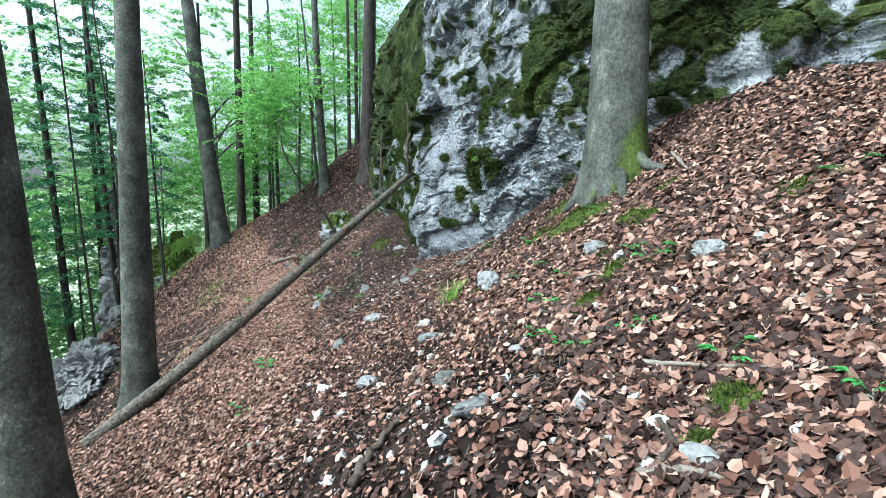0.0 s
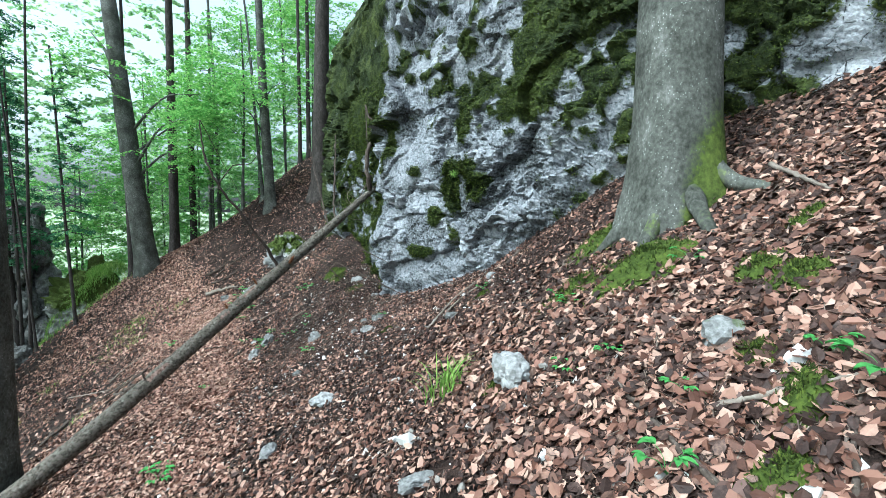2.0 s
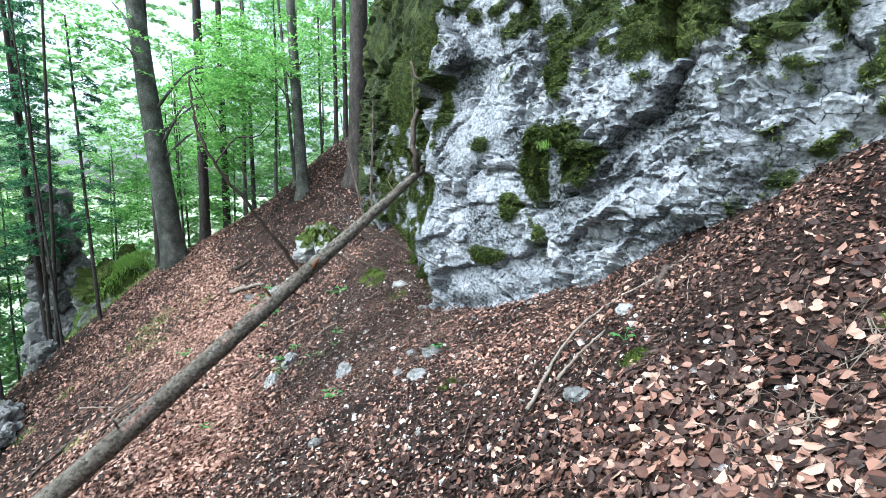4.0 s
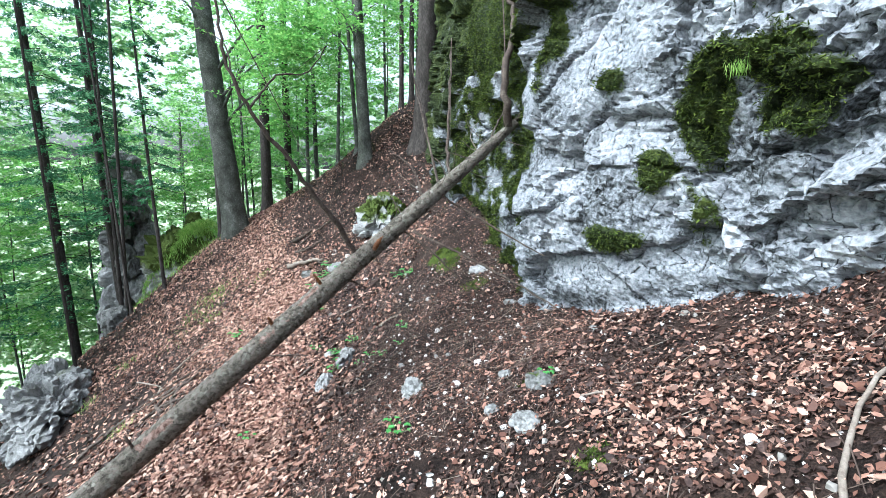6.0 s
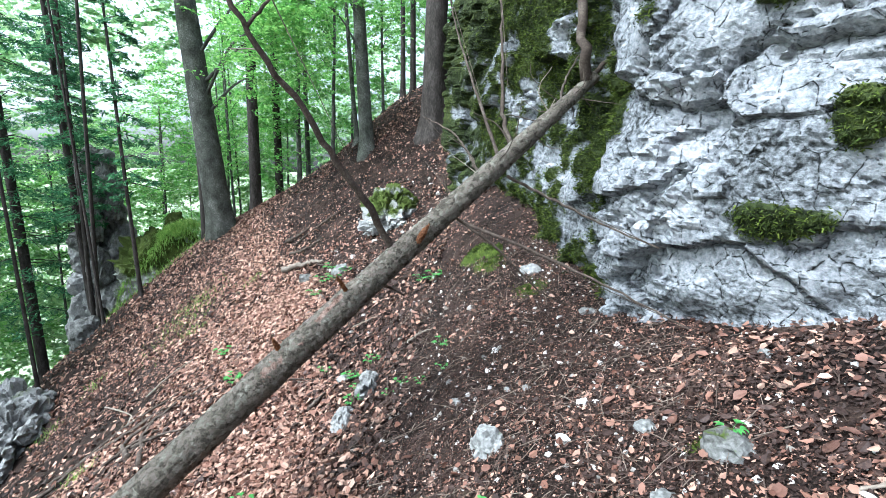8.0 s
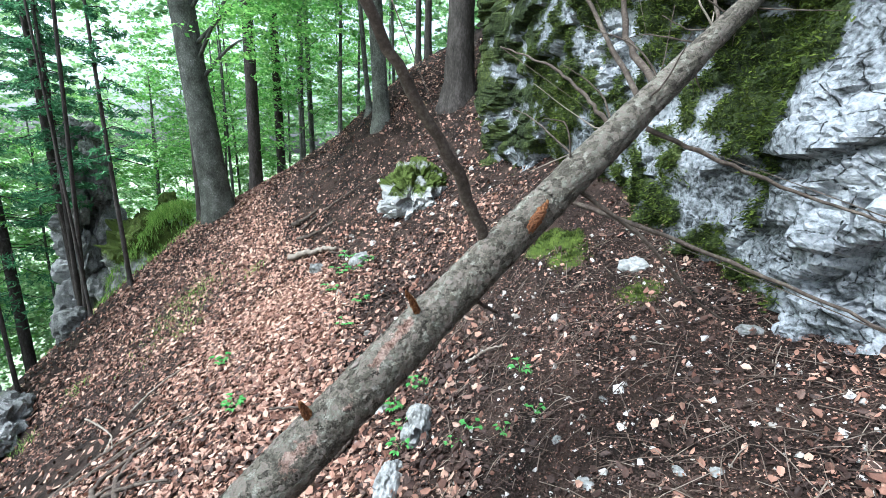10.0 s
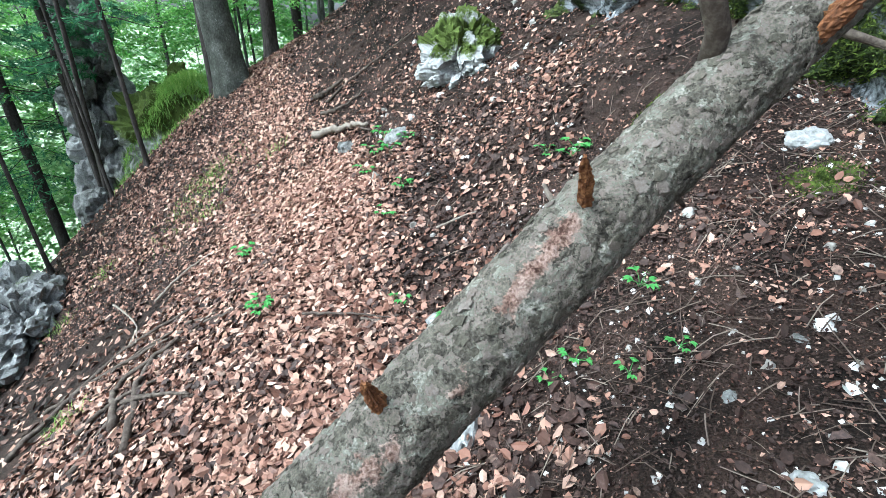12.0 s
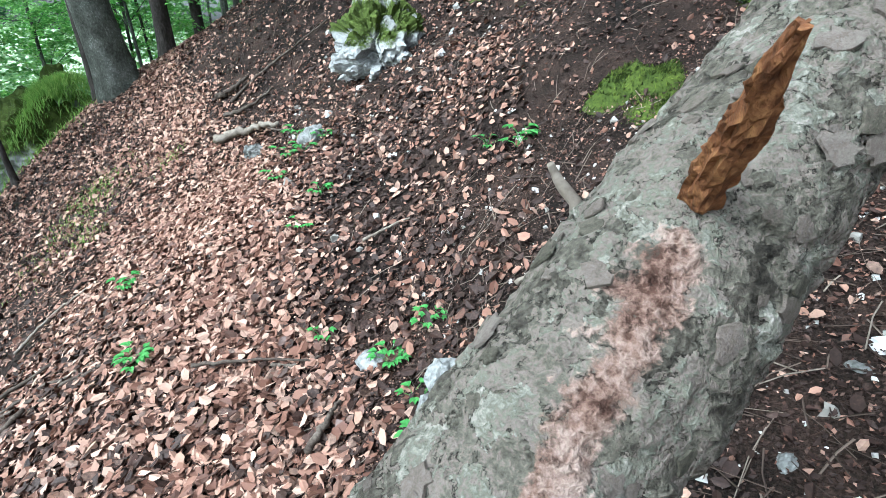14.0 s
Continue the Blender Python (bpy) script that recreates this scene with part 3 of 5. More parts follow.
def needle_crown(height, start, reach, r, whorls, per=5, dead=0.3):
    """Drooping spruce boughs with hanging twigs of needles."""
    wood, ps, ns = [], [], []
    for k in range(whorls):
        h = start + (height - start) * k / whorls
        for _ in range(per):
            a = r.uniform(0, 2 * np.pi)
            ln = reach * (1 - 0.75 * (h / height)) * r.uniform(0.55, 1.1)
            t = np.linspace(0, 1, 7)
            hh = h + r.uniform(-0.2, 0.2)
            line = np.stack([np.cos(a) * ln * t, np.sin(a) * ln * t, hh - 0.35 * ln * t**1.4 + 0.16 * ln * t**4], -1)
            wood.append(tube(line, np.linspace(0.016, 0.004, 7), 3, capped=False))
            if r.uniform() < dead and h < height * 0.35:
                continue
            n = int(85 * ln)
            q = r.uniform(0.18, 1, n)
            side = r.normal(0, 0.20, n) * ln * (1.15 - q)
            at = np.stack([np.interp(q, t, line[:, c]) for c in range(3)], -1)
            at += np.stack([-np.sin(a) * side, np.cos(a) * side, -np.abs(r.normal(0, 0.07, n)) - 0.25 * np.abs(side)], -1)
            ps.append(at)
            ns.append(r.normal(size=(n, 3)) * 0.6 + (0, 0, 1))
    p, n = np.concatenate(ps), np.concatenate(ns)
    fan = np.array([(-0.5, 0, 0), (-0.05, 0.12, 0.03), (0.5, 0, -0.1), (-0.05, -0.12, 0.03)])
    return joined(wood), leaves(p, n, r.uniform(0.12, 0.25, len(p)), r, 0.6, fan, np.array([(0, 3, 2, 1)]))


def spruce(name, x, y, diameter, height, lean=(0, 0), start=3.0, reach=2.0, whorls=22, label="", seed=0, needles=True, per=5):
    r = np.random.default_rng(300 + seed)
    base = (x, y, gz(x, y))
    tree = tagged(new(name), label, "tree")
    tree.location = base
    v, f, m = trunk_of(base, diameter, height, lean, r, "spruce", 20, 0.35, 110 if diameter > 0.3 else 50, taper=0.55)
    part("trunk", (v - base, f), SPRUCE, tree)
    if needles:
        wood, green = needle_crown(height, start, reach, r, whorls, per)
        tagged(part("bough", wood, SPRUCE, tree), kind="stuff")
        tagged(part("crown", green, NEEDLE, tree, "dark green drooping needles"), kind="stuff")
    return tree


beech("beech", -1.04, -6.1, 0.52, 11, (-0.035, -0.02), label="smooth grey beech trunk on the downhill side", seed=1, flare=0.3, mossy=0.3)
beech("beech", -3.08, -2.06, 0.54, 12, (0.04, 0.0), label="straight grey beech trunk standing beside the fallen log", seed=2, mossy=0.2)
beech("beech", 4.36, -4.5, 0.62, 12, (-0.01, 0.03), label="thick grey beech with mossy roots before the cliff", seed=3, mossy=1.25, flare=0.24, roots=[(-0.6, 0.1), (-0.5, -0.4), (-0.12, -0.65), (0.3, -0.6)])
beech("beech", -7.35, 9.2, 0.72, 15, (-0.1, -0.02), label="leaning grey beech with a knot beside the path", seed=4, limbs=[(6.2, (-1.9, 0.4, 8.4))],
      crowns=[(2.1, -0.9, 5.2), (1.9, -0.6, 4.3), (2.4, -1.0, 6.0), (2.6, -2.0, 5.0), (-1.2, -1.2, 6.8)], count=2600, size=0.1, spread=1.2, flare=0.22)
spruce("spruce", -7.63, 11.55, 0.38, 18, (0.012, 0), label="tall rough-barked spruce trunk at the crest", seed=1, needles=False)
spruce("spruce", -8.08, 14.18, 0.32, 18, label="dark spruce trunk behind the crest", seed=2, needles=False)
beech("beech", -8.24, 16.33, 0.2, 12, (0.01, 0), [(0.5, 0, 6), (-0.8, 0.6, 7.5), (1.2, 0.2, 8.2)], "slim young beech with light green leaves", seed=5, count=2400)
beech("beech", -7.44, 15.59, 0.22, 13, (-0.02, 0), [(0.8, 0.5, 5.5), (1.4, -0.6, 6.8), (0, 0, 8.5)], "slim young beech with light green leaves", seed=6, count=2400)
beech("beech", -2.74, 8.53, 0.36, 12, (-0.05, 0.02), [(-1.6, -1.0, 3.4), (-0.5, -1.0, 3.9), (-2.3, 0.0, 4.6), (0.2, 0.6, 4.4)], "grey beech leaning over the slope", seed=7, count=2400, size=0.1, spread=1.1, flare=0.25)
beech("beech", -3.3, 9.5, 0.13, 9, (-0.09, 0.02), label="thin leaning beech stem on the slope", seed=8)
spruce("spruce", -2.53, 11.75, 0.17, 11, label="thin bare stem on the ridge", seed=3, needles=False)
spruce("spruce", -2.4, 12.76, 0.2, 12, label="thin bare stem on the ridge", seed=4, needles=False)
spruce("spruce", -1.0, 8.3, 0.6, 14, (0.02, 0), label="thick rough spruce trunk beside the rock", seed=5, needles=False)
spruce("spruce", -14.73, 9.79, 0.33, 22, (-0.045, 0), 3.2, 2.6, 24, "tall spruce with dead lower boughs on the steep slope", 6)
spruce("spruce", -12.12, 9.36, 0.22, 18, (-0.05, 0), 4.2, 1.9, 18, "slim spruce with thin drooping boughs", 7)
spruce("spruce", -8.95, 7.75, 0.11, 9, (-0.045, 0), 3.0, 1.2, 14, "slim spruce with thin drooping boughs", 8, per=3)
spruce("sapling", -10.46, 5.98, 0.09, 15, (-0.05, 0), label="thin bare dark stem on the slope edge", seed=21, needles=False)
spruce("sapling", -10.90, 8.26, 0.12, 15, (0.03, 0.02), label="thin bare dark stem before the outcrop", seed=22, needles=False)
spruce("sapling", -10.40, 7.96, 0.08, 15, (-0.09, 0.02), label="thin leaning dark stem before the outcrop", seed=23, needles=False)
spruce("spruce", -11.5, 8.7, 0.13, 10, (0.0, 0), 3.6, 1.4, 14, "thin young spruce near the outcrop", 9, per=4)
spruce("spruce", -12.6, 4.4, 0.3, 16, (0, 0), 4.0, 2.4, 20, "dark spruce further down the slope", 11)
spruce("spruce", -14.5, 11.5, 0.3, 17, (0, 0), 4.0, 2.4, 20, "dark spruce behind the outcrop", 12)
spruce("spruce", -12.6, 2.2, 0.18, 12, (0, 0), 0.8, 2.2, 20, "dark young spruce with low boughs on the slope", 18)
spruce("spruce", -15.5, 3.0, 0.3, 20, (0, 0), 3.0, 2.8, 28, "dark spruce further down the slope", 14)
spruce("spruce", -17.5, 6.0, 0.3, 21, (0, 0), 3.0, 2.8, 28, "dark spruce further down the slope", 15)
spruce("spruce", -8.15, 9.5, 0.22, 10, (0, 0), label="dark stem behind the leaning beech", seed=13, needles=False)

# young beeches that fill the space behind the path
for k, (x, y, hgt) in enumerate([(-5.2, 12.5, 8), (-9.6, 13.5, 9), (-11.5, 15.5, 9), (-6.2, 17.5, 10), (-4.0, 15.0, 9), (-13.5, 14.5, 9), (-10.2, 19.0, 11), (-1.8, 14.8, 8),
                                 (-16.5, 12.5, 10), (-15.2, 18.5, 11), (-8.4, 22.0, 12), (-17.5, 8.0, 10), (-12.8, 20.5, 11), (-19.0, 15.5, 11), (-5.6, 20.5, 10), (-18.8, 10.8, 10), (-11.6, 17.2, 10), (-3.4, 18.0, 9), (-21.0, 12.5, 11), (-14.6, 16.0, 10), (-7.0, 13.8, 8), (-10.6, 14.6, 8)]):
    r = np.random.default_rng(500 + k)
    cr = [(r.uniform(-1.9, 1.9), r.uniform(-1.9, 1.9), r.uniform(0.22, 1.0) * hgt) for _ in range(10)]
    beech("young_beech", x, y, r.uniform(0.07, 0.14), hgt, (r.uniform(-0.03, 0.03), r.uniform(-0.03, 0.03)), cr, "young beech with bright green layered leaves", seed=20 + k, size=0.12, count=1100, spread=1.35)


# far woods on the slope below and beyond, haze painted into their leaf colour
def far_woods():
    r = np.random.default_rng(900)
    pieces = []
    for _ in range(150):
        a, d = r.uniform(radians(86), radians(168)), r.uniform(24, 60)
        x, y = d * np.cos(a), d * np.sin(a) - 2
        z = gz(x, y)
        if z > 4:
            continue
        low, top = max(z + 1, -12), r.uniform(4, 15)
        tiers = [(x + r.normal(0, 0.8), y + r.normal(0, 0.8), h) for h in r.uniform(low, top, 8)]
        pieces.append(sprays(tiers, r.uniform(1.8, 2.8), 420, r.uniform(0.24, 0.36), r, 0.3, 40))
    return joined(pieces)


tagged(part("far_woods", far_woods(), HAZED_LEAF), "green distant woods below the slope, leaf colour paled for haze", "woods", kind="stuff")

# ---------------------------------------------------------------- fallen tree
AXIS = [(-3.3, -3.0, -3.2), (-1.92, -1.77, -1.97), (-0.31, -0.285, -0.378), (0.60, 0.35, 0.5), (1.55, 0.98, 1.42)]


def flake_mesh(seed):
    """A thin curved scale of bark with a ragged rim, one end lifted."""
    r = np.random.default_rng(2600 + seed)
    n = 13
    a = np.linspace(0, 2 * np.pi, n, endpoint=False) + r.uniform(-0.2, 0.2, n)
    q = r.uniform(0.5, 1.12, n)
    x, y = np.cos(a) * q * 0.62, np.sin(a) * q * 0.5
    lift = r.uniform(0.02, 0.1)
    z = -0.2 * y**2 + lift * (x + 0.4) + 0.05
    rim = np.stack([x, y, z], -1)
    v = np.concatenate([rim, rim * (1.03, 1.03, 1) - (0, 0, 0.09), [(0, 0, 0.06 + 0.4 * lift)]])
    f = [(i, (i + 1) % n, 2 * n) for i in range(n)]
    f += [g for i in range(n) for g in ((n + i, n + (i + 1) % n, (i + 1) % n), (n + i, (i + 1) % n, i))]
    me = mesh_np("bark_flake", v, f, smooth=False)
    me.materials.append(FLAKE)
    return me


def bark_flakes(trunk, line, rad, along, skin, bare, o):
    """Loose scales on the stretch of the log that lies over the path."""
    r = np.random.default_rng(43)
    shapes = [flake_mesh(k) for k in range(12)]
    tangent = np.gradient(line, axis=0)
    tangent /= np.linalg.norm(tangent, axis=1)[:, None]
    spots = np.where((along > -0.75) & (along < 0.7))[0]
    made = 0
    while made < 290:
        i, j = int(r.choice(spots)), int(r.integers(120))
        place = skin[i * 120 + j]
        if bare[i * 120 + j] > 0.3:
            continue
        out = Vector(place - line[i]).normalized()
        if out.z < -0.5:
            continue
        x = Vector(tangent[i]) * (1 if r.uniform() < 0.6 else -1)
        y = out.cross(x).normalized()
        m = Matrix((x, y, out)).transposed().to_4x4()
        ob = new("bark_flake", shapes[made % 12])
        ob.parent = trunk
        ob.matrix_basis = Matrix.Translation(Vector(place - o)) @ m @ Matrix.Rotation(r.normal(0, 0.5), 4, "Z") @ Matrix.Scale(float(np.clip(r.gamma(5, 0.0042), 0.01, 0.03)), 4)
        made += 1


def fallen_tree():
    tree = tagged(new("fallen_tree"), "fallen grey spruce log with broken branches leaning on the cliff", "fallen tree")
    tree.location = (-3.3, -3.0, -3.2)
    o = np.array(tree.location)
    s = np.r_[0, np.cumsum(np.linalg.norm(np.diff(AXIS, axis=0), axis=1))]
    at = np.r_[np.arange(0, s[2] - 0.9, 0.02), np.arange(s[2] - 0.9, s[2] + 0.9, 0.006), np.arange(s[2] + 0.9, s[-1], 0.02)]
    line = weights(s, at) @ np.array(AXIS)
    rad = np.interp(at, s, [0.12, 0.112, 0.1, 0.082, 0.046])

    def push(p, a, k):
        warp = np.stack([vnoise(p * 30, 21), vnoise(p * 30, 22), vnoise(p * 30, 23)], -1)
        plate, edge = facets(p * 26 + 0.8 * warp, 4, 0.7)
        flake, _ = facets(p * 60 + 0.6 * warp, 14, 0.9)
        return 0.006 * plate - 0.0035 * np.exp(-((edge / 0.07) ** 2)) + 0.0022 * flake + 0.005 * fbm(p * 5, 3, 24)

    v, f = tube(line, rad, 120, shift=push)
    bare = 0.22 * fbm(v * 7, 4, 25)
    for a, b, w in (((-0.31, -0.33, -0.27), (-0.42, -0.47, -0.42), 0.034), ((-0.47, -0.56, -0.52), (-0.5, -0.6, -0.55), 0.03), ((-0.6, -0.66, -0.62), (-0.68, -0.72, -0.7), 0.045),
                    ((-1.42, -1.4, -1.45), (-1.26, -1.25, -1.28), 0.045)):
        a, b = np.array(a), np.array(b)
        k = np.clip((v - a) @ (b - a) / ((b - a) @ (b - a)), 0, 1)
        bare = np.maximum(bare, 0.78 - 0.42 * np.linalg.norm(v - a - k[:, None] * (b - a), axis=1) / w * (1 + 0.55 * vnoise(v * 45, 26)))
    t = part("trunk", (v - o, f), DEADBARK, tree)
    attribute(t.data, "bare", bare)
    bark_flakes(t, line, rad, at - s[2], v, bare, o)
    r = np.random.default_rng(41)

    def stick(name, pts, r0, r1, mat=DEADWOOD, sides=9, rough=0.25, n=24, label=""):
        line = bent([np.array(p) - o for p in pts], n)
        line[1:-1] += r.normal(0, r0 * (0.03 if mat is RAWWOOD else 0.3), (n - 2, 3))
        if mat is RAWWOOD:
            line = bent(line, 44)
            q = np.linspace(0, 1, 44)
            along = (line[-1] - line[0]) / np.linalg.norm(line[-1] - line[0])

            def torn(p, a, k):
                w = p - np.outer(p @ along, along) * 0.93
                return r0 * (0.2 * facets(w * 130, 8, 1.2)[0] + 0.14 * facets(w * 320, 9, 1.2)[0])
            return part(name, tube(line, r0 * (1.25 - 0.45 * q**0.5) * np.clip((1.03 - q) * 3.2, 0.12, 1) ** 0.7, 26, shift=torn), mat, tree, label, smooth=False)
        return part(name, tube(line, np.linspace(r0, r1, n), sides, rough, int(r.integers(99))), mat, tree, label)

    stick("branch", [(0.02, 0.02, -0.07), (-0.13, -0.15, 0.3), (-0.29, -0.36, 0.62), (-0.45, -0.52, 0.96), (-0.66, -0.74, 1.33), (-0.82, -0.8, 1.75), (-0.9, -0.75, 2.3)], 0.028, 0.01, n=36)
    stick("branch", [(-0.58, -0.66, 1.2), (-0.75, -0.5, 1.3), (-0.95, -0.45, 1.32)], 0.007, 0.003, PALE)
    stick("branch", [(-0.66, -0.74, 1.36), (-0.5, -0.55, 1.65), (-0.3, -0.4, 1.7), (-0.15, -0.3, 1.95)], 0.011, 0.004)
    stick("branch", [(-0.78, -0.79, 1.62), (-0.95, -0.6, 1.9), (-1.2, -0.5, 2.05)], 0.008, 0.003)
    stick("branch", [(0.40, 0.82, 0.15), (1.15, 0.5, -0.1), (1.74, 0.21, -0.33), (2.16, -0.01, -0.5)], 0.016, 0.006)
    stick("branch", [(0.82, 0.62, 0.55), (1.46, 0.33, 0.24), (1.87, -0.01, 0.08)], 0.014, 0.005)
    stick("branch", [(0.85, 0.6, 0.75), (0.76, 1.0, 1.1), (0.73, 1.29, 1.76), (0.68, 1.69, 2.51)], 0.022, 0.008)
    stick("branch", [(0.75, 0.5, 0.66), (0.55, 0.9, 1.2), (0.3, 1.3, 1.9), (0.2, 1.5, 2.3)], 0.016, 0.006)
    stick("branch", [(0.6, 0.45, 0.55), (0.35, 0.9, 0.9), (0.0, 1.2, 1.1)], 0.013, 0.005)
    stick("branch", [(0.4, 0.25, 0.25), (0.75, 0.25, 0.0), (1.1, 0.35, -0.35), (1.35, 0.5, -0.5)], 0.012, 0.005)
    stick("branch", [(1.45, 0.9, 1.35), (1.40, 0.97, 1.97), (1.45, 1.3, 2.6), (1.3, 1.6, 3.1)], 0.05, 0.016)
    stick("broken_top", [(1.5, 0.95, 1.4), (1.8, 1.1, 1.75), (2.1, 1.2, 2.1)], 0.022, 0.008)
    stick("branch", [(1.2, 0.75, 1.0), (1.35, 1.3, 1.5), (1.6, 1.6, 1.9)], 0.014, 0.005, label="pale barkless branch")
    stick("stub", [(-0.265, -0.235, -0.33), (-0.277, -0.285, -0.258), (-0.305, -0.39, -0.13)], 0.0155, 0.006, RAWWOOD, 16, 0.3, 20, "torn orange-brown branch stub")
    stick("stub", [(-0.625, -0.55, -0.7), (-0.64, -0.585, -0.6), (-0.656, -0.629, -0.503)], 0.02, 0.011, RAWWOOD, 12, 0.5, 12, "torn orange-brown branch stub")
    stick("stub", [(0.12, 0.02, -0.02), (0.22, -0.02, 0.13), (0.26, 0.02, 0.2)], 0.024, 0.008, RAWWOOD, 10, 0.5, 12, "torn orange-brown branch stub")
    for k in range(26):
        q = r.uniform(0.0, 1.0) ** 0.7
        a = np.array((0.25, 0.13, 0.2)) * (1 - q) + np.array((1.5, 0.95, 1.38)) * q
        d = np.array((r.uniform(-0.8, 0.7), r.uniform(-0.1, 0.9), r.uniform(-0.45, 0.9)))
        ln = r.uniform(0.25, 0.8)
        stick("twig", [a, a + d * ln * 0.5 + r.normal(0, 0.05, 3), a + d * ln + r.normal(0, 0.1, 3)], r.uniform(0.004, 0.008), 0.002, PALE if k % 3 == 0 else DEADWOOD, 6, 0.2, 12)
    stick("stub", [(-1.46, -1.4, -1.5), (-1.5, -1.45, -1.32)], 0.018, 0.01, DEADWOOD, 8, 0.4, 8)
    stick("stub", [(-0.31, -0.15, -0.34), (-0.36, -0.12, -0.27)], 0.011, 0.005, PALE, 8, 0.3, 8, "pale weathered branch stub")
    stick("stub", [(-0.1, -0.05, -0.25), (0.05, 0.12, -0.38)], 0.013, 0.007, DEADWOOD, 8, 0.3, 8)
    return tree


fallen_tree()

# ---------------------------------------------------------------- rocks
def rock_shape(size, seed, moss, sub, turn):
    bm = bmesh.new()
    bmesh.ops.create_icosphere(bm, subdivisions=sub, radius=1)
    unit = np.array([q.co[:] for q in bm.verts])
    f = np.array([[q.index for q in p.verts] for p in bm.faces])
    bm.free()
    k = np.random.default_rng(seed).uniform(0, 90, 3)
    v = unit * np.array(size) / (0.5 * (size[0] + size[1]))
    big, edge = facets(v * 1.5 + k + 0.2 * np.stack([vnoise(v * 3 + k, 1), vnoise(v * 3 + k, 2), vnoise(v * 3 + k, 3)], -1), seed, 1.3)
    small, _ = facets(v * 4.5 + k, seed + 3, 1.4)
    d = 1 + (0.26 if sub > 4 else 0.2) * big + 0.22 * fbm(v * 1.3 + k, 3, seed) - 0.08 * np.exp(-((edge / 0.07) ** 2)) + (0.085 if sub > 4 else 0.035) * small + (0.035 * facets(v * (9, 9, 13) + k, seed + 5, 1.4)[0] if sub > 4 else 0)
    v = unit * d[:, None] * np.array(size) / 2
    c, s_ = math.cos(turn), math.sin(turn)
    v = v @ np.array([(c, s_, 0), (-s_, c, 0), (0, 0, 1)])
    m = moss * np.clip(v[:, 2] / size[2] * 2 + 0.4, 0, 1) + 0.42 * fbm(v * (5 / max(size[0], size[1])) + k, 3, seed)
    return v, f, m


def rock(name, x, y, size, label, seed, moss=0.0, sink=0.5, sub=4, category="rock", turn=0.0):
    v, f, m = rock_shape(size, seed, moss, sub, turn)
    ob = part(name, (v, f), STONE, smooth=False)
    ob.location = (x, y, gz(x, y) + size[2] * (0.5 - sink))
    attribute(ob.data, "moss", m)
    return tagged(ob, label, category)


def outcrop(x, y, low, top, wide, narrow, count, label, seed, moss):
    """A crag of jointed blocks, broad below and broken at the top."""
    r = np.random.default_rng(3100 + seed)
    ob = tagged(new("outcrop"), label, "outcrop")
    ob.location = (x, y, low)
    for k in range(count):
        q = (k + r.uniform(0, 0.6)) / count
        reach = (wide + (narrow - wide) * q) * 0.62
        a = 2.4 * k + r.uniform(-0.4, 0.4)
        size = np.array((r.uniform(0.7, 1.1), r.uniform(0.7, 1.1), r.uniform(0.9, 1.7))) * (wide + (narrow - wide) * q) * 0.95
        v, f, m = rock_shape(tuple(size), seed + k, moss * (0.4 + 0.9 * q), 4, r.uniform(0, 3))
        v = v + (math.cos(a) * reach, math.sin(a) * reach, q * (top - low) - 0.3 * size[2])
        block = part("block", (v, f), STONE, ob, smooth=False)
        attribute(block.data, "moss", m)


rock("boulder", -9.4, 4.4, (2.2, 2.2, 2.3), "white limestone boulder with mossy top on the slope", 1, moss=0.35, sub=6)
outcrop(-12.3, 10.2, -6.6, 1.3, 1.35, 0.55, 44, "pale limestone outcrop with moss below the path", 2, 0.3)
outcrop(-10.9, 11.3, -5.2, -1.2, 1.4, 0.9, 20, "mossy rock shoulder beside the outcrop", 60, 0.6)
rock("grassy_mound", -9.9, 9.7, (2.6, 2.0, 2.2), "green mossy mound below the path", 23, moss=1.3, sub=5, category="mound", sink=0.45)
rock("boulder", -10.9, 7.9, (0.9, 0.8, 1.1), "white limestone block on the slope", 4, moss=0.1)
rock("boulder", -1.4, 5.6, (1.15, 0.9, 1.15), "mossy limestone block on the hillside", 5, moss=0.72, sink=0.42, sub=6)
rock("stone", -2.88, 4.85, (0.26, 0.2, 0.24), "pale stone lying on the path", 6)
rock("stone", -1.95, 4.2, (0.3, 0.26, 0.3), "pale stone half buried beside the path", 7, moss=0.3)
rock("stone", -0.6, 0.45, (0.18, 0.3, 0.3), "pitted white stone under the log", 8)
rock("stone", -0.48, 0.9, (0.22, 0.36, 0.34), "pitted white stone under the log", 9, moss=0.2)
rock("stone", 0.75, -0.72, (0.2, 0.2, 0.22), "pale stone in the soil", 10, moss=0.35)
rock("stone", 2.93, -5.33, (0.22, 0.3, 0.24), "bright white stone among leaves", 11, sink=0.25)
rock("stone", 2.55, -6.6, (0.2, 0.15, 0.12), "grey stone in the soil", 12, moss=0.2)
rock("stone", 2.75, -7.1, (0.42, 0.13, 0.1), "long flat grey stone in the soil", 13, turn=0.7)
rock("stone", 2.4, -5.66, (0.3, 0.1, 0.09), "flat pale stone in the soil", 14, turn=0.5)
rock("stone", 1.52, -3.75, (0.3, 0.2, 0.14), "flat pale stone in the soil", 15)
rock("stone", 4.23, -6.8, (0.2, 0.2, 0.14), "pale stone among dead leaves", 16)
rock("stone", 1.57, 0.73, (0.16, 0.1, 0.06), "white flat stone below the cliff", 17)
rock("stone", 1.72, -1.8, (0.2, 0.18, 0.12), "pale stone below the cliff", 18, moss=0.2)
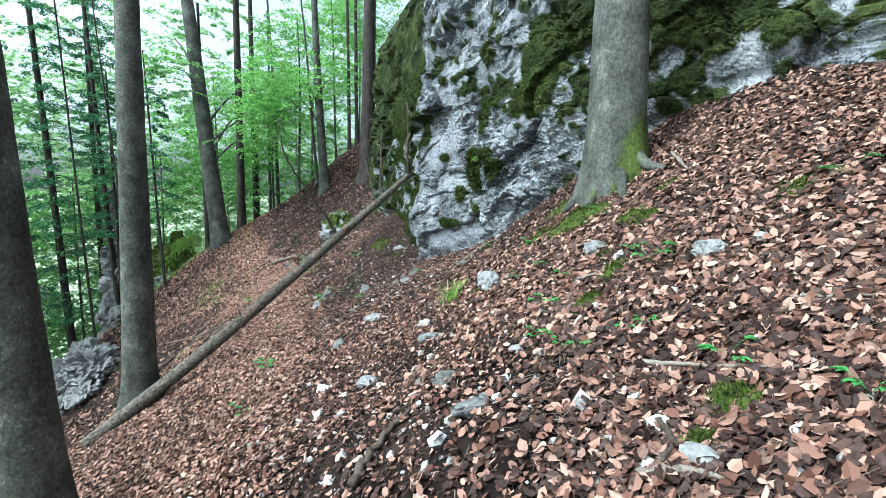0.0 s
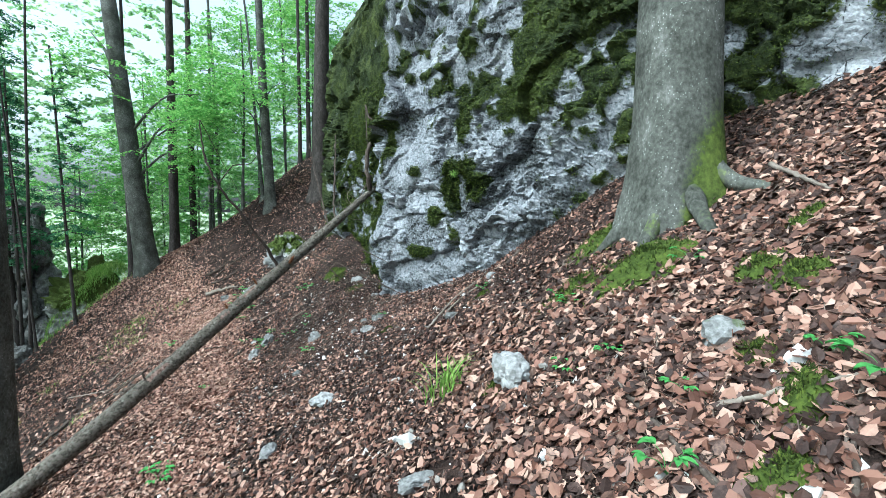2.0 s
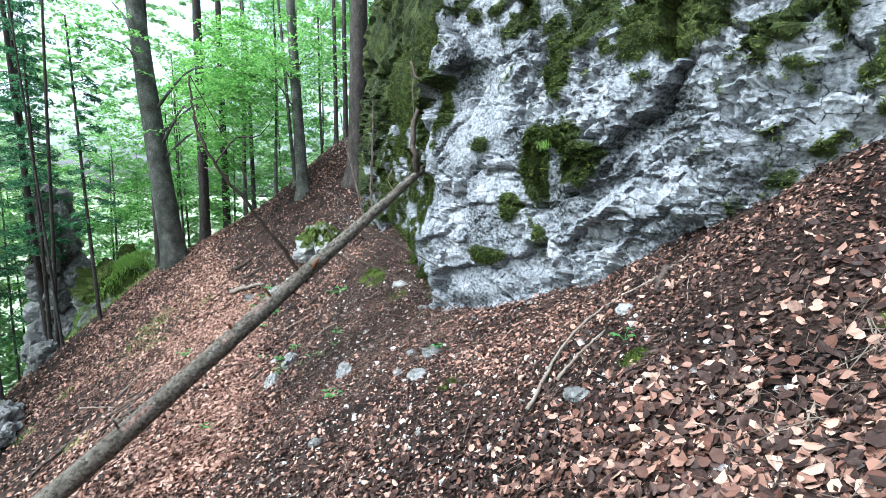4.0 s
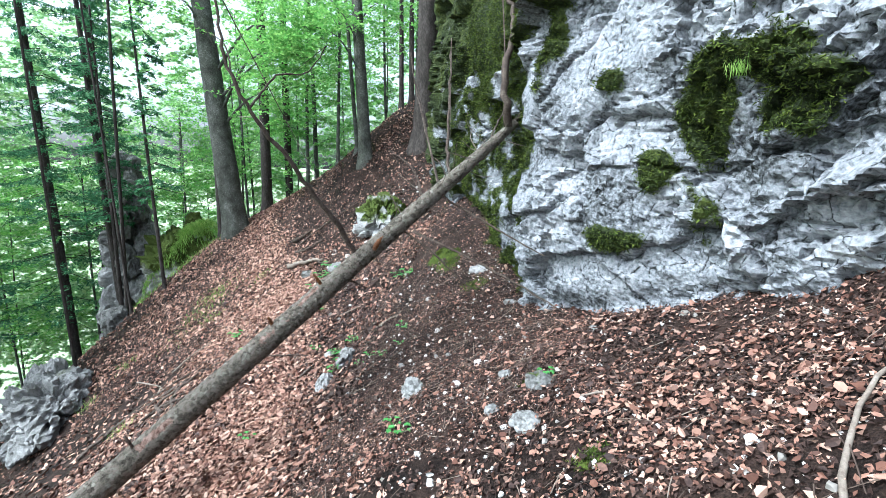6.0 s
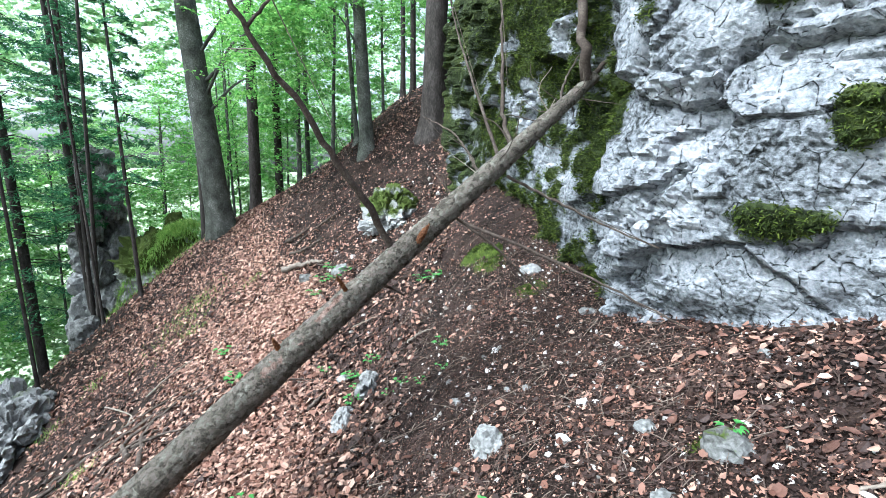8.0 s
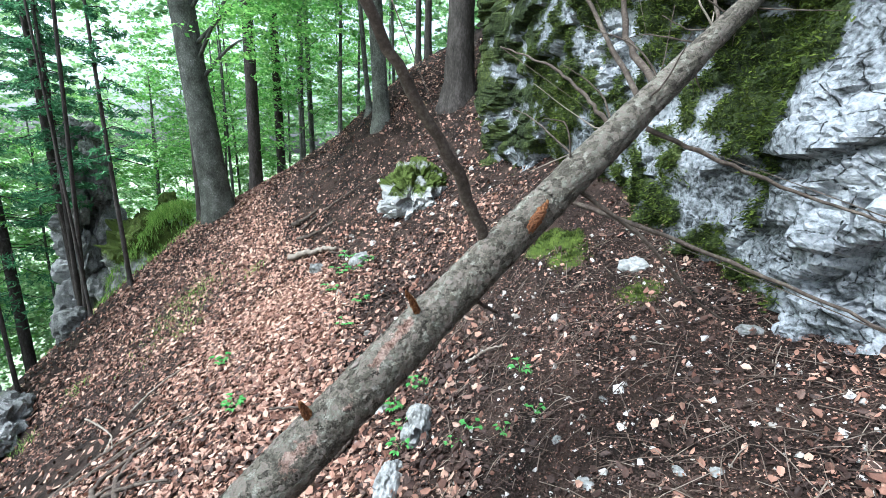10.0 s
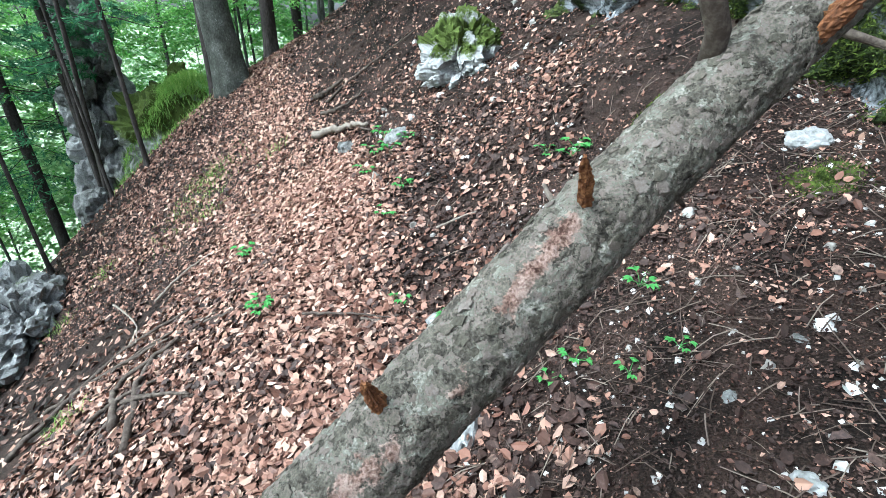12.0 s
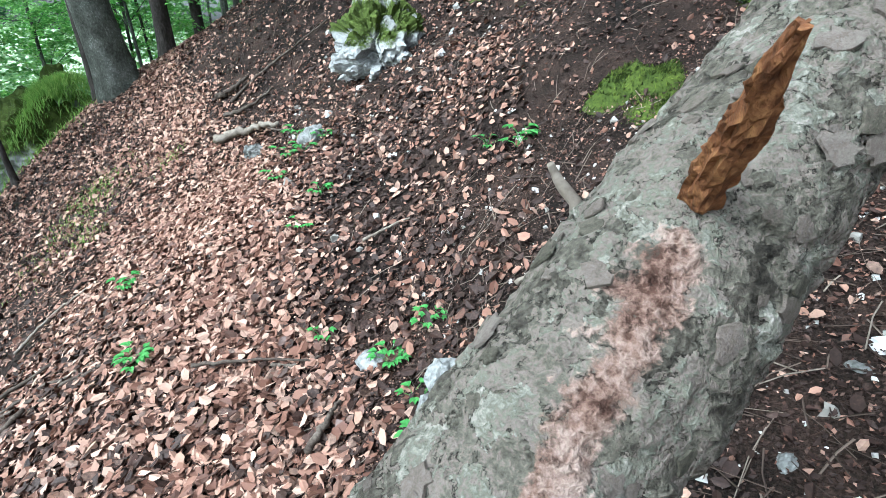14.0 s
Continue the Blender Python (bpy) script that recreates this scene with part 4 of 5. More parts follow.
rock("stone", 1.12, 1.66, (0.22, 0.16, 0.14), "grey stone at the cliff foot", 19, moss=0.2)

# ---------------------------------------------------------------- litter
def inside_cliff(x, y):
    foot = np.array(FOOT + [(16, 11), (16, -9.6)])
    inside = np.zeros(len(x), bool)
    for (x1, y1), (x2, y2) in zip(foot, np.roll(foot, -1, axis=0)):
        cross = ((y1 > y) != (y2 > y)) & (x < (x2 - x1) * (y - y1) / (y2 - y1 + 1e-9) + x1)
        inside ^= cross
    return inside


def normals_at(x, y):
    e = 0.05
    dx, dy = (ground_z(x + e, y) - ground_z(x - e, y)) / (2 * e), (ground_z(x, y + e) - ground_z(x, y - e)) / (2 * e)
    return np.stack([-dx, -dy, np.ones_like(dx)], -1)


def cover(x, y):
    """How thick the leaves lie: thick on the path and the hillside, thin on the bare soil."""
    path_x = np.interp(y, [-10, -4, -1, 1, 3, 5, 9], [1.2, 0.2, -0.8, -1.5, -2.4, -3.4, -6.5])
    on_path = np.exp(-(((x - path_x) / 0.72) ** 2))
    hill = np.clip((x - 3.0 - 0.1 * (y + 6)) / 0.6, 0, 1) * np.clip((-4.2 - y) / 1.0, 0, 1)
    foot = np.clip((x - 1.6) / 0.6, 0, 1) * np.clip((y + 3.6) / 0.8, 0, 1)
    left = np.clip((path_x - x) / 0.8, 0, 1) * 0.4
    return np.clip(0.18 + 0.12 * np.clip((-1.2 - y) / 1.5, 0, 1) + 0.9 * on_path + hill + 0.1 * foot + 1.5 * left + 0.4 * vnoise(flat(x, y) * 1.7, 6), 0.2, 1)


def freshness(x, y):
    """Newly fallen leaves lie on the path, older ones on the hillside."""
    path_x = np.interp(y, [-10, -4, -1, 1, 3, 5, 9], [1.2, 0.2, -0.8, -1.5, -2.4, -3.4, -6.5])
    return 0.75 * np.exp(-(((x - path_x) / 0.6) ** 2)) + 0.3 * np.clip((path_x - x) / 0.8, 0, 1) + 0.26 * cover(x, y) + 0.24 * np.clip((-1.0 - y) / 1.5, 0, 1) * np.clip((3.4 - x) / 0.8, 0, 1) + 0.22 * np.clip((y - 2.5) / 1.5, 0, 1)


def litter(count, box, size, r, gain=1.0, shape=LEAF, faces=LEAF_FACES):
    x, y = r.uniform(box[0], box[1], count), r.uniform(box[2], box[3], count)
    keep = (r.uniform(0, 1, count) < cover(x, y) * gain) & ~inside_cliff(x - 0.15, y - 0.15)
    x, y = x[keep], y[keep]
    p = np.stack([x, y, ground_z(x, y) + r.uniform(0.002, 0.034 if size > 0.05 else 0.018, len(x))], -1)
    n = normals_at(x, y)
    n /= np.linalg.norm(n, axis=1)[:, None]
    return leaves(p, n + r.normal(0, 0.42, n.shape), r.uniform(0.55, 1.2, len(x)) * size, r, 1.7, shape, faces)


def aged(ob, base):
    co = np.empty(len(ob.data.vertices) * 3, np.float32)
    ob.data.vertices.foreach_get("co", co)
    fx, fy = co[0::3], co[1::3]
    k = len(ob.data.vertices) // len(ob.data.polygons) * (2 if base < 0.9 else 1)
    lone = np.repeat(rng.uniform(-0.5, 0.5, len(fx) // k), k)
    attribute(ob.data, "age", base - 0.72 * freshness(fx, fy) + 0.3 * fbm(flat(fx, fy) * 0.9, 3, 44) + 1.45 * lone)
    return ob


r = np.random.default_rng(77)
whole = joined([litter(62000, (2.6, 6.2, -10.4, -3.6), 0.064, r), litter(46000, (-3, 3, -10.4, -3), 0.056, r), litter(52000, (-4, 4.6, -4, 4.5), 0.052, r), litter(46000, (-4.5, 0, -2, 4.5), 0.074, r),
                litter(34000, (-9, 1, 4.5, 12), 0.08, r), litter(9000, (-12, -4.5, -6, 9), 0.10, r)])
tagged(aged(part("leaf_litter", whole, LITTER, smooth=False), 0.7), "pinkish brown fallen beech leaves covering the hillside", "leaf litter", kind="stuff")
scrap = dict(shape=SPRAY, faces=SPRAY_FACE)
crumbs = joined([litter(110000, (-2.5, 5.4, -9.8, 2.6), 0.032, r, 1.4, **scrap), litter(45000, (-2.5, 2.2, -1.5, 4), 0.024, r, 1.8, **scrap), litter(70000, (1.2, 5.2, -6.5, -0.5), 0.036, r, 2.2, **scrap),
                 litter(55000, (-8, 0.5, 3, 10), 0.045, r, 1.7, **scrap), litter(90000, (-0.9, 2.2, -1.8, 2.4), 0.016, r, 3.0, **scrap)])
tagged(aged(part("leaf_crumbs", crumbs, LITTER, smooth=False), 0.9), "dark crumbled leaf scraps over the soil", "leaf litter", kind="stuff")


def twigs(count, box, r):
    x, y = r.uniform(box[0], box[1], count), r.uniform(box[2], box[3], count)
    keep = ~inside_cliff(x, y)
    x, y = x[keep], y[keep]
    n = len(x)
    a, ln, rad = r.uniform(0, np.pi, n), r.gamma(2, 0.055, n) + 0.04, r.uniform(0.001, 0.0035, n)
    ends = []
    for s_ in (-0.5, 0.05, 0.5):
        px, py = x + np.cos(a) * ln * s_, y + np.sin(a) * ln * s_ + (0.06 * ln if s_ == 0.05 else 0)
        ends.append(np.stack([px, py, ground_z(px, py) + 0.012 + 0.02 * r.uniform(0, 1, n)], -1))
    side, up = np.stack([-np.sin(a), np.cos(a), 0 * a], -1), np.array([0, 0, 1.0])
    rings = np.stack([np.stack([e + (side * math.cos(t) + up * math.sin(t)) * rad[:, None] for t in (0.5, 2.6, 4.7)], 1) for e in ends], 1)
    f = [(i * 3 + j, i * 3 + (j + 1) % 3, (i + 1) * 3 + (j + 1) % 3, (i + 1) * 3 + j) for i in (0, 1) for j in range(3)]
    return rings.reshape(-1, 3), (np.array(f)[None] + (np.arange(n) * 9)[:, None, None]).reshape(-1, 4)


tagged(part("twigs", joined([twigs(4500, (-4, 5.5, -9.5, 5), r), twigs(1300, (-0.6, 2.0, -1.5, 2.2), r), twigs(900, (-8, 0, 4, 10), r), twigs(3500, (3, 6, -8.5, -4), r)]), TWIG), "thin dead twigs scattered on the forest floor", "twigs", kind="stuff")


def chips(count, box, r, size):
    x, y = r.uniform(box[0], box[1], count), r.uniform(box[2], box[3], count)
    keep = ~inside_cliff(x, y)
    x, y = x[keep], y[keep]
    shape = np.array([(-.5, -.4, 0), (.5, -.35, 0), (.45, .4, 0), (-.4, .5, 0), (-.3, -.2, .45), (.3, -.25, .35), (.25, .2, .5), (-.2, .3, .3)])
    f = np.array([(0, 1, 5, 4), (1, 2, 6, 5), (2, 3, 7, 6), (3, 0, 4, 7), (4, 5, 6, 7)])
    n = len(x)
    p = np.stack([x, y, ground_z(x, y) - 0.002], -1)
    u, w, q = frames_of(normals_at(x, y), r)
    s_ = r.gamma(2.0, size / 2, n)
    v = shape[None] * r.uniform(0.6, 1.3, (n, 8, 1)) * s_[:, None, None]
    v = u[:, None] * v[..., :1] + w[:, None] * v[..., 1:2] + q[:, None] * v[..., 2:] + p[:, None]
    return v.reshape(-1, 3), (f[None] + (np.arange(n) * 8)[:, None, None]).reshape(-1, 4)


tagged(part("stone_chips", joined([chips(5200, (-0.8, 3.4, -5, 2.2), r, 0.015), chips(1200, (0.5, 4, -9.5, -5), r, 0.028), chips(300, (-3, 0, 2, 7), r, 0.03)]), CHIP, smooth=False),
       "small pale limestone chips on the soil", "gravel", kind="stuff")


# ---------------------------------------------------------------- more stones
for k, (x, y, a, label) in enumerate([
        (1.18, -4.33, 0.22, "pale stone in the soil"), (1.86, -5.88, 0.2, "pale stone in the soil"), (3.03, -6.72, 0.14, "white stone among leaves"),
        (1.82, -1.31, 0.26, "mossy pale stone below the cliff"), (-0.87, 1.29, 0.2, "pale stone beside the path"), (0.86, -2.19, 0.16, "small pale stone in the soil"), (3.23, -2.69, 0.2, "pale stone among leaves"),
        (2.72, -3.41, 0.18, "white stone among leaves"), (1.57, -1.0, 0.13, "small white stone in the soil"), (1.49, -1.51, 0.12, "small white stone in the soil"), (1.73, -1.78, 0.12, "small white stone in the soil"),
        (0.5, -0.13, 0.1, "small white stone in the soil"), (0.87, -0.2, 0.08, "small white stone in the soil"), (1.0, -0.25, 0.07, "small white stone in the soil"), (0.68, 0.42, 0.07, "small white stone in the soil"),
        (0.41, 0.23, 0.08, "small white stone in the soil"), (4.44, -6.95, 0.12, "pale stone among leaves"), (3.54, -8.13, 0.2, "round grey stone among leaves"), (-2.0, 2.95, 0.12, "grey stone in the leaves"),
        (2.25, -0.69, 0.1, "white stone at the cliff foot"), (3.75, -6.0, 0.3, "grey mossy stone below the beech")]):
    rr = np.random.default_rng(700 + k)
    rock("stone", x, y, (a * rr.uniform(0.7, 1.1), a * rr.uniform(0.5, 0.9), a * rr.uniform(0.4, 0.7)), label, 30 + k, moss=0.45 if "mossy" in label else 0.0, sub=3, turn=rr.uniform(0, 3))

# ---------------------------------------------------------------- moss on the ground
def moss_mound(x, y, w, h, seed):
    r = np.random.default_rng(1200 + seed)
    n = 26
    a, q = np.meshgrid(np.linspace(0, 2 * np.pi, n, endpoint=False), np.linspace(0, 1, 9))
    wob = 1 + 0.3 * vnoise(np.stack([np.cos(a).ravel() * 1.7, np.sin(a).ravel() * 1.7, np.full(a.size, seed * 3.7)], -1), 5).reshape(a.shape)
    px, py = (x + np.cos(a) * q * w * wob).ravel(), (y + np.sin(a) * q * w * wob * 0.8).ravel()
    pz = ground_z(px, py) + (h * (1 - q.ravel() ** 2.2)) * (1 + 0.4 * vnoise(flat(px, py) * 14, seed)) - 0.012
    v = np.stack([px, py, pz], -1)
    i, j = np.meshgrid(np.arange(8), np.arange(n), indexing="ij")
    f = np.stack([i * n + j, i * n + (j + 1) % n, (i + 1) * n + (j + 1) % n, (i + 1) * n + j], -1).reshape(-1, 4)
    o = np.array((x, y, gz(x, y)))
    ob = tagged(new("moss_cushion"), "soft green moss cushion on the ground", "moss", "moss cushions")
    ob.location = o
    part("pad", (v - o, f), MOSS, ob)
    k = int(5200 * w)
    t = moss_on(v[r.integers(0, len(v), k)] - o + r.normal(0, w * 0.05, (k, 3)) * (1, 1, 0.1), np.tile((0, 0, 1.4), (k, 1)), r.uniform(0.012, 0.03, k), r)
    tagged(part("tuft", t, MOSS, ob), kind="stuff")


for k, (x, y, w, h) in enumerate([(3.9, -4.25, 0.32, 0.08), (3.85, -5.05, 0.36, 0.1), (4.1, -5.72, 0.16, 0.07), (3.55, -4.75, 0.3, 0.06), (4.45, -5.6, 0.13, 0.07), (3.51, -6.63, 0.13, 0.06), (3.74, -6.19, 0.12, 0.05),
                                  (2.84, -5.3, 0.1, 0.05), (3.76, -7.91, 0.14, 0.07), (4.79, -6.69, 0.2, 0.05), (3.55, -8.05, 0.1, 0.04), (0.5, 2.25, 0.2, 0.09), (0.68, 2.15, 0.14, 0.08), (1.78, -1.27, 0.12, 0.05),
                                  (3.02, -3.4, 0.1, 0.04), (3.72, -6.45, 0.14, 0.06), (4.12, -5.95, 0.16, 0.07), (0.66, 1.95, 0.2, 0.03), (1.1, 1.35, 0.22, 0.02), (2.0, -2.3, 0.12, 0.02)]):
    moss_mound(x, y, w, h, k)

# ---------------------------------------------------------------- sticks
def stick_on_ground(points, r0, seed, label, lift=0.012, mat=None):
    r = np.random.default_rng(1500 + seed)
    line = bent([(x, y, gz(x, y) + lift + r0) for x, y in points], 22) if len(points) > 2 else np.linspace((*points[0], gz(*points[0]) + lift + r0), (*points[1], gz(*points[1]) + lift + r0), 22)
    line[:, 2] = np.maximum(line[:, 2], ground_z(line[:, 0], line[:, 1]) + r0 * 0.6)
    line += r.normal(0, r0 * 0.25, line.shape)
    o = line[0].copy()
    ob = part("stick", tube(line - o, np.linspace(r0, r0 * 0.45, 22), 8, 0.3, seed), mat or DEADWOOD)
    ob.location = o
    return tagged(ob, label, "stick", "sticks on the ground")


for k, (pts, r0, pale) in enumerate([
        ([(2.47, -3.26), (2.84, -2.67), (3.22, -2.36), (3.57, -2.43), (3.77, -2.48)], 0.013, 1), ([(2.67, -3.12), (2.84, -3.01), (3.04, -2.85)], 0.012, 1), ([(3.59, -2.46), (3.39, -2.79)], 0.03, 0),
        ([(2.0, -1.72), (2.19, -1.75), (2.37, -1.77)], 0.008, 1), ([(-4.3, 1.6), (-3.31, 1.72), (-2.3, 1.48)], 0.016, 0), ([(-4.6, 2.4), (-4.22, 1.86)], 0.022, 1),
        ([(-4.88, 0.97), (-4.41, 1.91), (-3.52, 2.09)], 0.028, 0), ([(-2.72, 0.42), (-3.31, 1.33), (-2.63, 1.57)], 0.03, 0), ([(-3.17, 0.37), (-3.16, 0.91), (-2.4, 0.74)], 0.024, 0),
        ([(3.59, -7.41), (3.82, -7.71), (3.99, -7.96)], 0.013, 1), ([(4.21, -7.51), (4.38, -7.84)], 0.012, 1), ([(2.05, -7.41), (2.18, -7.02), (2.32, -6.84)], 0.03, 0), ([(3.3, -6.12), (3.36, -6.63), (3.34, -6.97)], 0.01, 0)]):
    stick_on_ground(pts, r0, k, "bleached grey stick lying on the leaves" if pale else "dark dead branch lying on the leaves", mat=PALE if pale else None)
for k, (pts, r0, pale) in enumerate([
        ([(3.56, -6.86), (3.73, -6.65), (3.88, -6.53)], 0.012, 0), ([(3.28, -5.93), (3.33, -6.45), (3.35, -6.74), (3.24, -7.0)], 0.016, 0), ([(3.5, -6.32), (3.72, -6.43), (3.87, -6.51)], 0.014, 1),
        ([(-3.69, 5.65), (-3.24, 5.63), (-2.61, 5.08)], 0.03, 0), ([(-3.89, 6.56), (-3.56, 6.81), (-2.43, 7.06)], 0.025, 0), ([(3.48, -7.84), (3.47, -8.03), (3.37, -8.12)], 0.02, 0), ([(3.3, -8.14), (3.42, -8.18), (3.52, -8.28)], 0.02, 1),
        ([(4.79, -4.9), (4.65, -5.52)], 0.02, 1), ([(-3.23, 1.33), (-3.09, 1.62), (-2.77, 1.68)], 0.014, 1), ([(-1.46, 1.38), (-1.29, 1.35), (-1.19, 1.41)], 0.014, 0)]):
    stick_on_ground(pts, r0, 40 + k, "bleached grey stick lying on the leaves" if pale else "dark root-like branch on the ground", mat=PALE if pale else None)

for k, (pts, r0, pale) in enumerate([
        ([(-5.15, 1.56), (-3.94, 1.65), (-2.76, 1.53)], 0.016, 0),
        ([(-3.02, 0.62), (-3.58, 1.22), (-3.06, 1.40)], 0.022, 0),
        ([(-6.23, 3.59), (-4.91, 2.68), (-4.15, 1.96)], 0.011, 1),
        ([(-3.22, 0.90), (-2.79, 0.82), (-2.43, 0.74)], 0.014, 0),
        ([(-3.64, 0.81), (-3.43, 0.96), (-2.93, 1.01)], 0.014, 0),
        ([(-1.91, 1.37), (-1.55, 1.39), (-1.23, 1.36)], 0.008, 0),
        ([(-1.09, 0.81), (-1.04, 0.91), (-0.99, 1.03)], 0.014, 0),
        ([(-1.08, 2.23), (-0.91, 2.28), (-0.76, 2.25)], 0.008, 1),
        ([(-0.16, 1.29), (-0.02, 1.31), (0.10, 1.26)], 0.009, 1),
        ([(-3.77, 5.67), (-3.19, 5.47), (-2.68, 5.22)], 0.04, 1),
        ([(-4.19, 6.76), (-3.95, 6.80), (-3.71, 6.87)], 0.03, 0),
        ([(-3.89, 6.28), (-3.47, 6.21), (-3.13, 6.32)], 0.022, 0),
        ([(-4.83, 2.96), (-4.65, 3.36), (-4.23, 3.44)], 0.012, 1)]):
    stick_on_ground(pts, r0 * 1.5, 80 + k, "bleached grey stick lying on the leaves" if pale else "dark dead branch lying on the leaves", 0.04, PALE if pale else None)

# ---------------------------------------------------------------- small plants
def herb(x, y, size, seed, count=6):
    r = np.random.default_rng(1700 + seed)
    ob = tagged(new("herb"), "small fresh green woodland herb among dead leaves", "plant", "woodland herbs")
    ob.location = (x, y, gz(x, y))
    for k in range(count):
        a = 2.4 * k + r.uniform(-0.3, 0.3)
        reach, h = size * r.uniform(0.35, 0.75), size * r.uniform(0.25, 0.8)
        tip = np.array([math.cos(a) * reach, math.sin(a) * reach, h])
        stem = part("stem", tube(bent([(0, 0, -0.01), tip * (0.4, 0.4, 0.7), tip], 6), np.linspace(0.0025, 0.0012, 6), 4), HERB, ob)
        for b in (-0.7, 0, 0.7):
            ln = size * r.uniform(0.38, 0.55)
            t = np.linspace(0, 1, 6)
            wd = ln * 0.26 * np.sin(np.pi * np.clip(t * 0.94 + 0.05, 0, 1)) ** 0.8
            d, q = np.array([math.cos(a + b), math.sin(a + b), 0]), np.array([-math.sin(a + b), math.cos(a + b), 0])
            mid = tip + d * (ln * t)[:, None] + np.array([0, 0, 1]) * (0.25 * ln * np.sin(2.6 * t) - 0.2 * ln * t)[:, None]
            v = np.concatenate([mid - q * wd[:, None] + (0, 0, 0.12 * ln), mid, mid + q * wd[:, None] + (0, 0, 0.12 * ln)]) - (0, 0, 0.0)
            f = [(g * 6 + i, g * 6 + i + 1, g * 6 + i + 7, g * 6 + i + 6) for g in (0, 1) for i in range(5)]
            part("leaf", (v, np.array(f)), HERB, ob)


for k, (x, y, a) in enumerate([
        (3.95, -6.54, 0.16), (3.26, -6.43, 0.12), (3.46, -6.18, 0.09), (3.17, -5.56, 0.08), (3.34, -5.69, 0.08), (3.38, -4.7, 0.09), (3.9, -6.35, 0.09), (3.29, -6.92, 0.08), (3.62, -7.09, 0.08), (3.72, -7.12, 0.07),
        (3.36, -7.03, 0.08), (0.02, -3.82, 0.14), (3.17, -6.73, 0.1), (-2.36, 1.52, 0.12), (-3.33, 2.81, 0.14), (-0.77, 1.21, 0.1), (-0.07, 2.3, 0.1), (0.23, 0.98, 0.1), (0.31, 0.52, 0.06), (-0.09, 0.62, 0.08)]):
    herb(x, y, a, k)
for k, (x, y, a) in enumerate([
        (-0.2, 0.56, 0.06), (0.12, 0.46, 0.06), (-1.99, 3.93, 0.14), (-1.8, 4.05, 0.12), (0.79, -1.39, 0.1), (3.07, -3.13, 0.08), (-1.14, -0.31, 0.1), (0.43, -5.32, 0.13), (-0.05, -3.65, 0.12), (3.87, -7.67, 0.12),
        (5.0, -6.8, 0.14), (4.01, -8.22, 0.1), (0.72, -1.26, 0.08), (3.41, -4.92, 0.08), (4.0, -5.3, 0.12), (-0.6, 1.37, 0.09), (1.84, -1.25, 0.08)]):
    herb(x, y, a, 50 + k, 5)


for k, (x, y, a) in enumerate([(-2.31, 1.47, 0.11), (-0.79, 1.29, 0.09), (-0.63, 0.96, 0.08), (-0.59, 0.74, 0.1), (-0.57, 1.39, 0.08), (-1.23, 1.56, 0.08), (-3.30, 2.78, 0.1), (-1.59, 3.03, 0.12), (-2.19, 4.39, 0.2), (-2.16, 3.54, 0.14), (-0.06, 2.35, 0.14), (-0.25, 2.49, 0.1), (-1.63, 2.58, 0.1), (-2.20, 4.02, 0.16)]):
    herb(x, y, a, 120 + k, 6)


def grass(name, count, spot, spread, height, label, seed, category="grass", dome=0.0):
    r = np.random.default_rng(1900 + seed)
    x, y = spot[0] + r.normal(0, spread[0], count), spot[1] + r.normal(0, spread[1], count)
    z = ground_z(x, y) + dome * np.sqrt(np.clip(1 - ((x - spot[0]) / 1.4) ** 2 - ((y - spot[1]) / 1.1) ** 2, 0, 1)) if len(spot) == 2 else np.full(count, spot[2]) + r.normal(0, 0.02, count)
    a, h = r.uniform(0, 2 * np.pi, count), height * r.uniform(0.5, 1.2, count)
    d = np.stack([np.cos(a), np.sin(a), 0 * a], -1)
    q = np.stack([-np.sin(a), np.cos(a), 0 * a], -1) * (0.008 * height / 0.25)
    base = np.stack([x, y, z], -1)
    rows = []
    for t, w in ((0, 1), (0.4, 0.9), (0.75, 0.6), (1, 0.08)):
        c = base + d * (h * 0.6 * t**2)[:, None] + np.array([0, 0, 1]) * (h * (t - 0.35 * t**3))[:, None]
        rows += [c - q * w * 0.5, c + q * w * 0.5]
    v = np.stack(rows, 1).reshape(-1, 3)
    f = np.array([(i * 2, i * 2 + 1, i * 2 + 3, i * 2 + 2) for i in range(3)])
    ob = part(name, (v, (f[None] + (np.arange(count) * 8)[:, None, None]).reshape(-1, 4)), GRASS)
    return tagged(ob, label, category, kind="stuff")


grass("grass", 14000, (-9.9, 9.7), (0.62, 0.5), 0.26, "soft green grass on the mound below the path", 1, dome=1.1)
grass("grass_tuft", 60, (2.55, -4.9), (0.06, 0.06), 0.3, "thin grass tuft in the soil", 2)
for k, spot in enumerate([(-5.33, 4.89), (-4.67, 5.97), (-8.02, 3.97), (-4.20, 1.11), (-7.62, 4.78), (-5.99, 6.10)]):
    grass("grass_tuft", 70, spot, (0.12, 0.12), 0.16, "sparse green grass tuft on the slope", 10 + k)
grass("grass_tuft", 70, (2.9, -1.22, 1.5), (0.03, 0.03), 0.1, "drooping grass tuft on the cliff", 3)
grass("grass", 900, (-6.0, 5.7), (0.35, 0.5), 0.12, "sparse grass on the slope edge", 4)

